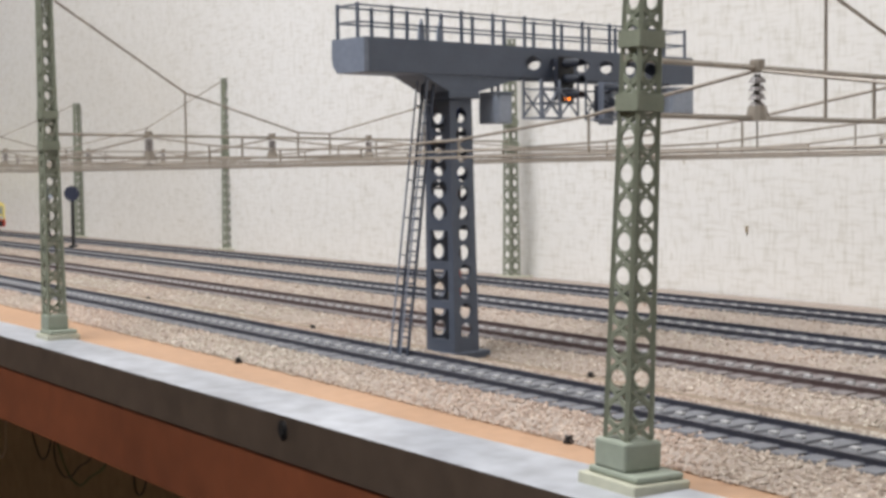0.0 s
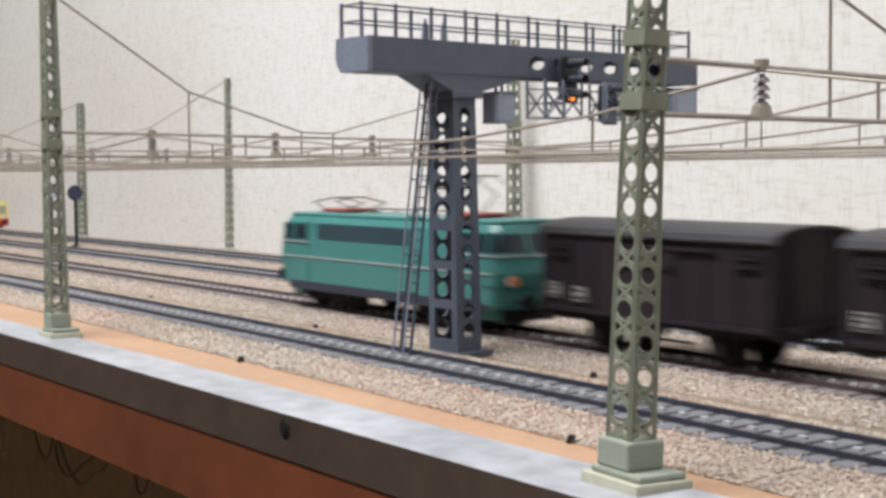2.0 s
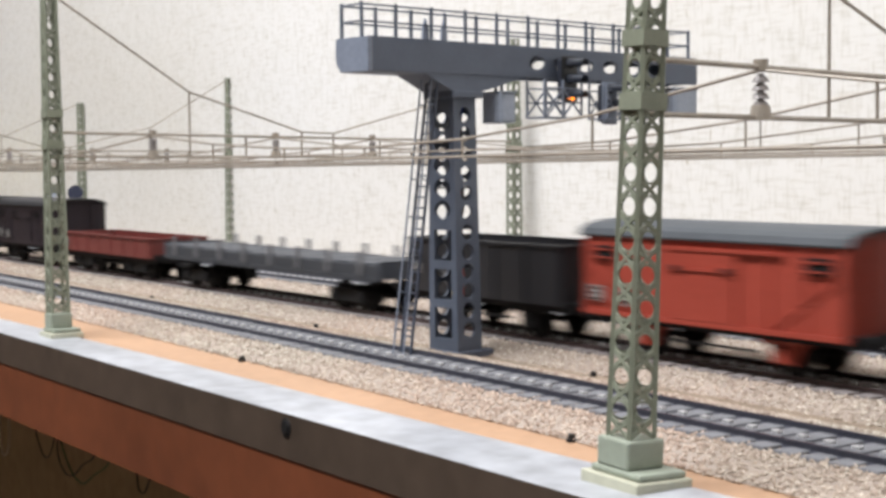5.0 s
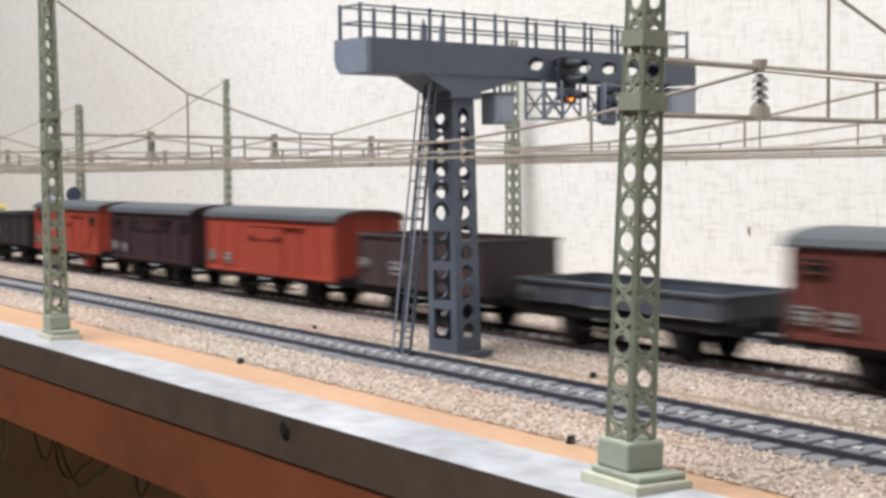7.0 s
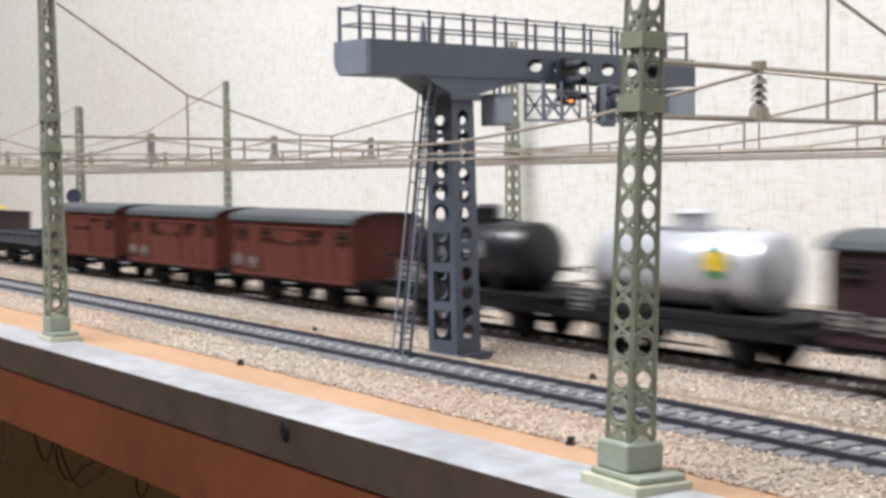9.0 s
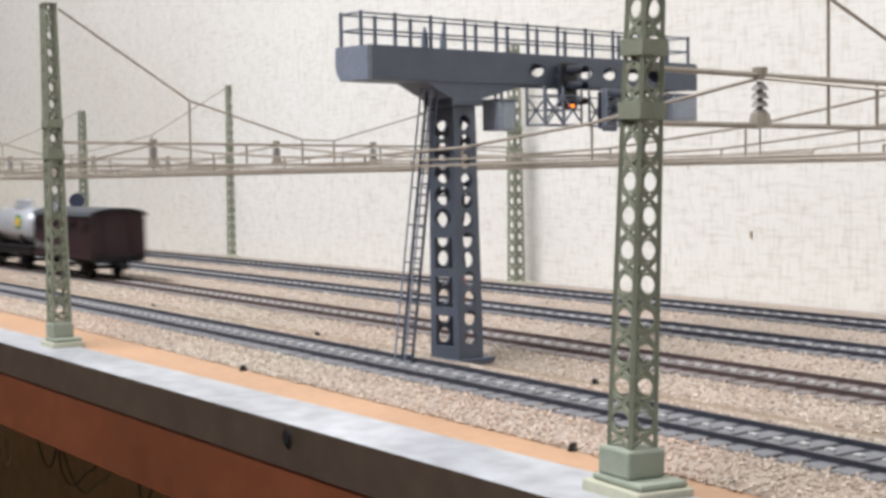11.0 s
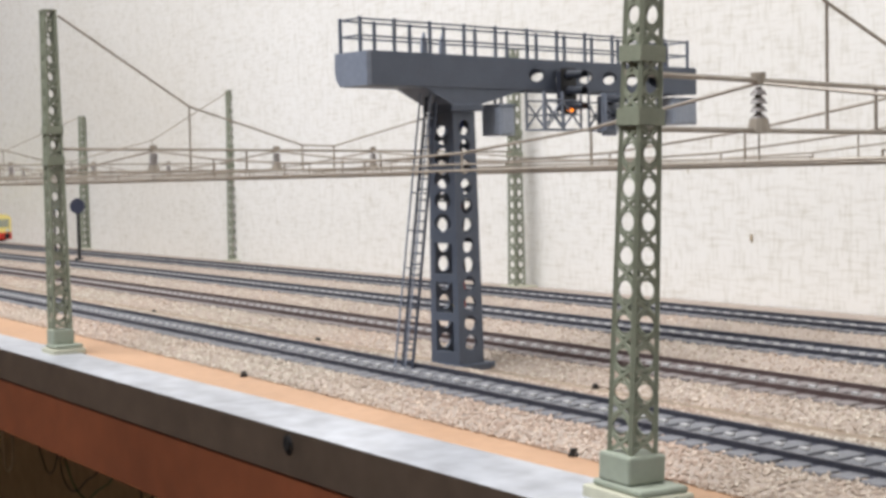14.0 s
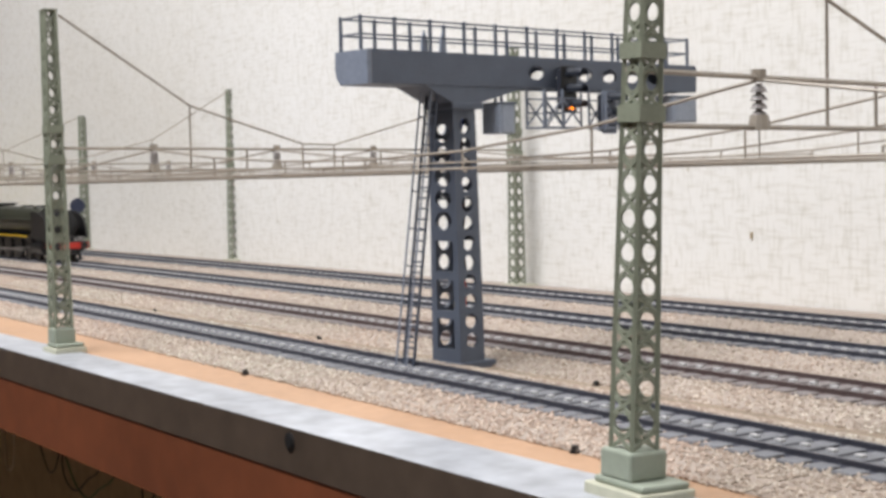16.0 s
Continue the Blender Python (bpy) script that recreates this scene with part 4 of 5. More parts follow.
def van(name_label, L, body, roof, eave=0.0354, top=0.0402, bottom=0.0118, guard=SOOT, vents=2, braced=False):
    t = thing("covered_wagon", name_label, "wagon", "goods train")
    bm = bmesh.new()
    prism(bm, [(-W2, bottom), (W2, bottom)] + roof_outline(W2, eave, top - 0.0010)[::-1], "x", 0.0015, L - 0.0015)
    part("body", bm, body, t)
    bm = bmesh.new()
    lo, hi = roof_outline(W2 + 0.0009, eave - 0.0002, top - 0.0009), roof_outline(W2 + 0.0011, eave + 0.0004, top)
    prism(bm, lo + hi[::-1], "x", -0.0006, L + 0.0006)
    part("roof", bm, roof, t, smooth=False)
    for s in (-1, 1):
        y0, y1 = sorted((s * W2, s * (W2 + 0.0009)))
        dw = L * 0.26
        bm = box(bmesh.new(), L / 2 - dw / 2, L / 2 + dw / 2, y0, y1, bottom + 0.0010, eave - 0.0028, 0.0002)
        door = part("sliding_door", bm, body, t)
        ya, yb = sorted((s * (W2 + 0.0009), s * (W2 + 0.0014)))
        for z in (bottom + 0.0150,):
            part("door_strap", box(bmesh.new(), L / 2 - dw / 2 + 0.001, L / 2 + dw / 2 - 0.001, ya, yb, z, z + 0.0008), body, door)
        bm = box(bmesh.new(), L / 2 - dw / 2 - 0.001, L / 2 + dw * 1.1, *sorted((s * W2, s * (W2 + 0.0013))), eave - 0.0030, eave - 0.0022)
        part("door_rail", bm, body, t)
        for i in range(9):
            x = 0.0020 + (L - 0.0040) * i / 8
            if abs(x - L / 2) > dw / 2 + 0.001:
                part("side_post", box(bmesh.new(), x - 0.0006, x + 0.0006, y0, s * (W2 + 0.0006) if s > 0 else y1, bottom, eave - 0.001) if s > 0 else box(bmesh.new(), x - 0.0006, x + 0.0006, -(W2 + 0.0006), -W2, bottom, eave - 0.001), body, t)
        for x in {0: (), 2: (0.06, 0.86), 4: (0.06, 0.28, 0.66, 0.88)}[vents]:
            bm = box(bmesh.new(), x * L, x * L + 0.0095, *sorted((s * (W2 + 0.0001), s * (W2 + 0.0008))), eave - 0.0074, eave - 0.0030)
            v = part("vent_flap", bm, SOOT, t)
            for j in range(2):
                z = eave - 0.0068 + 0.0024 * j
                part("louvre", box(bmesh.new(), x * L + 0.0005, x * L + 0.0080, *sorted((s * (W2 + 0.0008), s * (W2 + 0.0013))), z, z + 0.0005), body, v)
        for xa, xb in ((0.0035, L * 0.24), (L - 0.0035, L * 0.76)) if braced else ():
            y = s * (W2 + 0.0003)
            part("side_brace", bar(bmesh.new(), (xa, y, eave - 0.0085), (xb, y, bottom + 0.0015), 0.0006, 0.0009), body, t)
        for x in (L / 2 - dw / 2 + 0.003, L / 2 + dw / 2 - 0.0045):
            for z in (bottom + 0.0150,):
                part("hinge", box(bmesh.new(), x, x + 0.0030, *sorted((s * (W2 + 0.0009), s * (W2 + 0.0019))), z, z + 0.0013), SOOT, t)
        part("side_sill", box(bmesh.new(), 0.001, L - 0.001, *sorted((s * W2, s * (W2 + 0.0008))), bottom - 0.0004, bottom + 0.0010), body, t)
        lettering(t, 0.0040, bottom + 0.0036, 0.0065, 0.0048, s)
        lettering(t, L * 0.17, bottom + 0.0030, 0.0060, 0.0046, s, bars=2)
    for x, e in ((0.0015, -1), (L - 0.0015, 1)):
        for y in (-0.0085, 0.0085):
            part("end_post", box(bmesh.new(), *sorted((x, x + e * 0.0009)), y - 0.0008, y + 0.0008, bottom, eave + 0.002), body, t)
    underframe(t, L, (L * 0.24, L * 0.76), guard)
    return t


def open_box(t, L, half, z0, z1, mat, wall=0.0010, floor=0.0010):
    part("floor_pan", box(bmesh.new(), 0.001, L - 0.001, -half, half, z0, z0 + floor), mat, t)
    for s in (-1, 1):
        part("side_wall", box(bmesh.new(), 0.001, L - 0.001, *sorted((s * half, s * (half - wall))), z0 + floor, z1), mat, t)
    for x in (0.001, L - 0.001 - wall):
        part("end_wall", box(bmesh.new(), x, x + wall, -half + wall, half - wall, z0 + floor, z1), mat, t)


def open_wagon(label, L, mat, top, bottom, ribs=6, bogies=False, name="open_wagon"):
    t = thing(name, label, "wagon", "goods train")
    open_box(t, L, W2, bottom, top, mat)
    bm = bmesh.new()
    for s in (-1, 1):
        box(bm, 0.0004, L - 0.0004, *sorted((s * (W2 - 0.0012), s * (W2 + 0.0008))), top, top + 0.0009)
    for x in (0.0004, L - 0.0020):
        box(bm, x, x + 0.0016, -W2 + 0.0012, W2 - 0.0012, top, top + 0.0009)
    part("top_rim", bm, mat, t)
    for s in (-1, 1):
        for i in range(ribs):
            x = 0.003 + (L - 0.006) * i / (ribs - 1)
            part("side_rib", box(bmesh.new(), x - 0.0006, x + 0.0006, *sorted((s * W2, s * (W2 + 0.0007))), bottom, top), mat, t)
        h = min(0.0048, (top - bottom) * 0.5)
        lettering(t, 0.0035, bottom + (top - bottom) * 0.35, 0.0055, h * 0.75, s, bars=2)
        if top - bottom > 0.012:
            lettering(t, L * 0.30, bottom + (top - bottom) * 0.26, 0.0075, h, s, bars=2)
    if bogies:
        bm = bmesh.new()
        for s in (-1, 1):
            box(bm, 0.001, L - 0.001, *sorted((s * 0.0100, s * 0.0140)), bottom - 0.0028, bottom)
        for x in (0.0, L):
            box(bm, x - 0.001, x + 0.001, -0.0146, 0.0146, 0.0096, 0.0130)
        part("underframe", bm, SOOT, t)
        for x in (0.026, L - 0.026):
            bogie(t, x)
        for s in (-1, 1):
            a, b = 0.040, L - 0.040
            bm = bar(bmesh.new(), (a, s * 0.0125, 0.0065), (b, s * 0.0125, 0.0065), 0.0008)
            bar(bm, (a - 0.012, s * 0.0125, bottom - 0.002), (a, s * 0.0125, 0.0065), 0.0008)
            bar(bm, (b + 0.012, s * 0.0125, bottom - 0.002), (b, s * 0.0125, 0.0065), 0.0008)
            part("truss_rod", bm, SOOT, t)
        buffers(t, L)
    else:
        underframe(t, L, (L * 0.24, L * 0.76))
    return t


def bogie(t, x, wb=0.021, mat=SOOT):
    b = part("bogie", box(bmesh.new(), x - 0.004, x + 0.004, -0.011, 0.011, 0.0055, 0.0095), mat, t)
    for s in (-1, 1):
        bm = bmesh.new()
        prism(bm, [(x - wb / 2 - 0.004, 0.0085), (x + wb / 2 + 0.004, 0.0085), (x + wb / 2 + 0.003, 0.0045), (x + 0.005, 0.0035), (x - 0.005, 0.0035), (x - wb / 2 - 0.003, 0.0045)], "y", s * 0.0108, s * 0.0126)
        for dx in (-wb / 2, wb / 2):
            box(bm, x + dx - 0.0022, x + dx + 0.0022, *sorted((s * 0.0124, s * 0.0140)), 0.0034, 0.0078, 0.0003)
        part("side_frame", bm, mat, b)
    for dx in (-wb / 2, wb / 2):
        wheelset(b, x + dx, 0.0054)


def stake_wagon(L):
    t = thing("stake_wagon", "long grey bogie flat wagon with low stakes", "wagon", "goods train")
    part("frame", box(bmesh.new(), 0.001, L - 0.001, -W2, W2, 0.0135, 0.0190, 0.0003), STAKE_FRAME, t)
    n = 18
    for i in range(n):
        x = 0.002 + (L - 0.004) * i / n
        part("deck_board", box(bmesh.new(), x + 0.0004, x + (L - 0.004) / n - 0.0010, -W2 + 0.0006, W2 - 0.0006, 0.0190, 0.0197 + 0.0002 * (i % 2)), (DECK, DECK2)[i % 2], t)
    for s in (-1, 1):
        for i in range(8):
            x = 0.014 + (L - 0.028) * i / 7
            part("stake", box(bmesh.new(), x - 0.0011, x + 0.0011, *sorted((s * W2, s * (W2 + 0.0012))), 0.0150, 0.0242), STAKE, t)
        part("side_sill", box(bmesh.new(), 0.001, L - 0.001, *sorted((s * W2, s * (W2 + 0.0006))), 0.0128, 0.0145), STAKE_FRAME, t)
    for x in (0.0005, L - 0.0020):
        part("end_board", box(bmesh.new(), x, x + 0.0015, -W2, W2, 0.0135, 0.0208), FLAT_GREY, t)
    for x in (0.030, L - 0.030):
        bogie(t, x)
    buffers(t, L)
    return t


def tank_wagon(label, L, a, b, mat, silver):
    t = thing("tank_wagon", label, "wagon", "goods train")
    r, zc = 0.0116, 0.0268
    bm, n = bmesh.new(), 28
    prof = [(a, 0.0), (a + 0.0002, 0.5), (a + 0.0012, 0.86), (a + 0.0028, 1.0), (b - 0.0028, 1.0), (b - 0.0012, 0.86), (b - 0.0002, 0.5), (b, 0.0)]
    rings = [[bm.verts.new((x, r * max(k, 0.001) * math.cos(2 * math.pi * i / n), zc + r * max(k, 0.001) * math.sin(2 * math.pi * i / n))) for i in range(n)] for x, k in prof]
    for p, q in zip(rings, rings[1:]):
        for i in range(n):
            bm.faces.new([p[i], p[(i + 1) % n], q[(i + 1) % n], q[i]])
    tank = part("tank", bm, mat, t, smooth=True)
    m = (a + b) / 2
    bm = rod(bmesh.new(), (m, 0, zc + r - 0.0012), (m, 0, zc + r + 0.0046), 0.0056, 18)
    rod(bm, (m, 0, zc + r + 0.0046), (m, 0, zc + r + 0.0058), 0.0062, 18, 0.0040)
    part("dome", bm, mat, t)
    part("walkway", box(bmesh.new(), m - 0.014, m + 0.012, -0.0040, 0.0040, zc + r - 0.0002, zc + r + 0.0006), mat if silver else SOOT, t)
    for x in (a + 0.014, b - 0.014):
        bm = bmesh.new()
        prism(bm, [(-0.0105, 0.0150), (0.0105, 0.0150), (0.0108, 0.0225), (0.0060, 0.0180), (-0.0060, 0.0180), (-0.0108, 0.0225)], "x", x - 0.0020, x + 0.0020)
        part("saddle", bm, SOOT, t)
        bm = bmesh.new()
        hoops = [[bm.verts.new((x + dx, (r + dr) * math.cos(2 * math.pi * j / 28), zc + (r + dr) * math.sin(2 * math.pi * j / 28))) for j in range(28)]
                 for dx, dr in ((-0.0005, -0.0002), (-0.0005, 0.0003), (0.0005, 0.0003), (0.0005, -0.0002))]
        for p, q in zip(hoops, hoops[1:] + hoops[:1]):
            for j in range(28):
                bm.faces.new([p[j], p[(j + 1) % 28], q[(j + 1) % 28], q[j]])
        part("tank_band", bm, mat, t)
    part("frame", box(bmesh.new(), 0.001, L - 0.001, -0.0140, 0.0140, 0.0130, 0.0150), SOOT, t)
    part("platform", box(bmesh.new(), 0.0005, a + 0.004, -0.0150, 0.0150, 0.0150, 0.0156), SOOT, t)
    for y in (-0.014, 0.014):
        part("railing_post", bar(bmesh.new(), (0.001, y, 0.0156), (0.001, y, 0.0247), 0.0006), SOOT, t)
    for z in (0.0200, 0.0245):
        part("railing_bar", bar(bmesh.new(), (0.001, -0.014, z), (0.001, 0.014, z), 0.0006), SOOT, t)
        for y in (-0.014, 0.014):
            part("railing_bar", bar(bmesh.new(), (0.001, y, z), (a + 0.002, y, z), 0.0006), SOOT, t)
    for s in (-1, 1):
        if silver:
            y = s * (r + 0.0002)
            base = part("emblem", rod(bmesh.new(), (m + 0.021, y * 0.955, zc + 0.003), (m + 0.021, y * 1.02, zc + 0.003), 0.0054, 6), GREEN, t, "green and yellow painted shape")
            part("emblem_field", box(bmesh.new(), m + 0.021 - 0.0033, m + 0.021 + 0.0033, *sorted((y * 1.02, y * 1.04)), zc + 0.0006, zc + 0.0058), YELLOW, base)
            lettering(t, 0.010, 0.0125, 0.0070, 0.0055, s, y=0.0146)
        else:
            for z0, z1, k in ((zc - 0.0008, zc + 0.0052, 1),):
                lettering(t, m - 0.010, z0, 0.023, z1 - z0, s, y=r + 0.0001, bars=3, mat=LETTER_WORN)
            lettering(t, a - 0.002, 0.0156, 0.013, 0.0075, s, y=0.0142)
    underframe(t, L, (L * 0.22, L * 0.78))
    return t


def electric_loco():
    L = 0.1630
    t = thing("electric_locomotive", "turquoise electric locomotive with two roof pantographs", "locomotive")
    # body: outline along x with raked, rounded cab ends
    bm = bmesh.new()
    levels = ((0.0075, 0.0060, 0.0142), (0.0100, 0.0025, 0.0160), (0.0205, 0.0, 0.0163), (0.0270, 0.0012, 0.0162), (0.0345, 0.0040, 0.0154), (0.0368, 0.0050, 0.0140))
    rings = []
    for z, inset, half in levels:
        ring = []
        for sx in (-1, 1):
            xe = inset if sx < 0 else L - inset
            for j in range(7):
                a = -math.pi / 2 + math.pi * j / 6
                y = half * math.sin(a) * (-sx)
                ring.append(bm.verts.new((xe - sx * 0.0050 * (1 - math.cos(a)), y, z)))
        rings.append(ring)
    for p, q in zip(rings, rings[1:]):
        n = len(p)
        for i in range(n):
            bm.faces.new([p[i], p[(i + 1) % n], q[(i + 1) % n], q[i]])
    bm.faces.new(rings[0][::-1])
    bm.faces.new(rings[-1])
    body = part("body", bm, TEAL, t)

    def wrap(z0, z1, reach, out):
        """A band round one cab end, from side to side; the end at x = 0."""
        b2, rows = bmesh.new(), []
        for z in (z0, z1):
            ins, half = [(a[1] + (c[1] - a[1]) * (z - a[0]) / (c[0] - a[0]), a[2] + (c[2] - a[2]) * (z - a[0]) / (c[0] - a[0])) for a, c in zip(levels, levels[1:]) if a[0] <= z <= c[0]][0]
            path = [(reach, -half - out)] + [(ins + 0.0050 * (1 - math.cos(a)) - out * math.cos(a), (half + out) * math.sin(a)) for a in [-math.pi / 2 + math.pi * j / 12 for j in range(13)]] + [(reach, half + out)]
            inner = [(x + (0.0012 if 0 < k < 14 else 0), y * 0.93) for k, (x, y) in enumerate(path)]
            rows.append(([b2.verts.new((x, y, z)) for x, y in path], [b2.verts.new((x, y, z)) for x, y in inner]))
        (p0, q0), (p1, q1) = rows
        for k in range(len(p0) - 1):
            b2.faces.new([p0[k], p0[k + 1], p1[k + 1], p1[k]])
            b2.faces.new([q0[k], q1[k], q1[k + 1], q0[k + 1]])
            b2.faces.new([p1[k], p1[k + 1], q1[k + 1], q1[k]])
            b2.faces.new([p0[k], q0[k], q0[k + 1], p0[k + 1]])
        for k in (0, -1):
            b2.faces.new([p0[k], p1[k], q1[k], q0[k]])
        return b2

    def far_end(b2):
        for v in b2.verts:
            v.co.x = L - v.co.x
        return b2
    for turn in (lambda b2: b2, far_end):
        glass = part("cab_window", turn(wrap(0.0276, 0.0338, 0.027, 0.0002)), GLASS, t, "dark wraparound cab glazing")
        part("window_frame", turn(wrap(0.0262, 0.0268, 0.0285, 0.0005)), ALUM, glass)
        part("nose_trim", turn(wrap(0.0162, 0.0166, 0.012, 0.0004)), TEAL, t)
        part("end_apron", turn(wrap(0.0080, 0.0100, 0.014, 0.0004)), TEAL, t)
        for sy in (-1, 1):
            for x in (0.0085, 0.0165):
                b2 = box(bmesh.new(), x - 0.0006, x + 0.0006, *sorted((sy * 0.0150, sy * 0.0166)), 0.0274, 0.0340)
                part("window_post", turn(b2), TEAL, glass)
            b2 = bar(bmesh.new(), (0.0012, sy * 0.0045, 0.0274), (0.0042, sy * 0.0042, 0.0340), 0.0010)
            part("window_post", turn(b2), TEAL, glass)
            b2 = bar(bmesh.new(), (0.0046, sy * 0.0140, 0.0274), (0.0066, sy * 0.0134, 0.0340), 0.0010)
            part("window_post", turn(b2), TEAL, glass)
        b2 = bmesh.new()
        prism(b2, [(0.0075, -0.0120), (0.0075, 0.0120), (0.0190, 0.0150), (0.0190, -0.0150)], "z", 0.0042, 0.0082)
        part("end_apron", turn(b2), TEAL, t)
    part("roof", box(bmesh.new(), 0.008, L - 0.008, -0.0128, 0.0128, 0.0366, 0.0384, 0.0008), TEAL, t)
    for s in (-1, 1):
        part("vent_band", box(bmesh.new(), 0.036, 0.105, *sorted((s * 0.0150, s * 0.0163)), 0.0278, 0.0343, 0.0002), TEAL_DARK, t, "dark grey ventilation band")
        part("trim_strip", box(bmesh.new(), 0.007, L - 0.007, *sorted((s * 0.0160, s * 0.0166)), 0.0200, 0.0206), ALUM, t, "bright aluminium trim strip")
        part("skirt", box(bmesh.new(), 0.012, L - 0.012, *sorted((s * 0.0150, s * 0.0162)), 0.0068, 0.0102), GREY_DARK, t, "dark grey skirt")
        for x in (0.0275, L - 0.028):
            part("cab_door", box(bmesh.new(), x, x + 0.0008, *sorted((s * 0.0158, s * 0.0166)), 0.0105, 0.0350), TEAL, t)
    for e in (-1, 1):
        def X(d):
            return d if e < 0 else L - d
        for y in (-0.0063, 0.0063):
            lamp = part("headlight", rod(bmesh.new(), (X(0.0040), y * 1.75, 0.0180), (X(0.0010), y * 1.75, 0.0180), 0.0016, 12), ORANGE, t, "orange-tinted headlight")
            part("lamp_bezel", rod(bmesh.new(), (X(0.0042), y * 1.75, 0.0180), (X(0.0014), y * 1.75, 0.0180), 0.0021, 12), ALUM, lamp)
        part("cowcatcher", box(bmesh.new(), *sorted((X(0.007), X(0.012))), -0.0120, 0.0120, 0.0034, 0.0078, 0.0006), SOOT, t)
    # pantographs
    for xc, up in ((0.034, 0), (0.126, 1)):
        p = part("pantograph_base", box(bmesh.new(), xc - 0.009, xc + 0.009, -0.0075, 0.0075, 0.0388, 0.0402, 0.0005), PANTO_RED, t, "red pantograph base frame")
        for dx in (-0.009, 0.009):
            for y in (-0.007, 0.007):
                part("insulator_post", rod(bmesh.new(), (xc + dx, y, 0.0378), (xc + dx, y, 0.0390), 0.0012, 8), INSULATOR, p)
        h = 0.0128 if up else 0.0040
        zt = 0.0406 + h
        for y in (-0.0060, 0.0060):
            for e in (-1, 1):
                bm = rod(bmesh.new(), (xc + e * 0.010, y, 0.0402), (xc + e * (0.0185 if up else 0.020), y * 0.9, 0.0406 + h * 0.5), 0.00035, 6)
                rod(bm, (xc + e * (0.0185 if up else 0.020), y * 0.9, 0.0406 + h * 0.5), (xc + e * 0.0035, y * 0.8, zt), 0.00035, 6)
                part("pantograph_arm", bm, STEEL, p)
        for e in (-1, 1):
            part("collector_bar", rod(bmesh.new(), (xc + e * 0.0035, -0.0062, zt), (xc + e * 0.0035, 0.0062, zt), 0.0004, 6), STEEL, p)
    bm = bmesh.new()
    rod(bm, (0.048, 0.003, 0.0402), (0.112, 0.003, 0.0402), 0.0004, 6)
    for x in (0.052, 0.066, 0.080, 0.094, 0.108):
        rod(bm, (x, 0.003, 0.0382), (x, 0.003, 0.0404), 0.0007, 8)
    part("roof_conductor", bm, INSULATOR, t)
    for x in (0.040, L - 0.040):
        bogie(t, x, 0.030, SOOT)
    part("battery_box", box(bmesh.new(), 0.072, 0.088, -0.010, 0.010, 0.0058, 0.0078, 0.0005), SOOT, t)
    buffers(t, L, 0.0115)
    return t


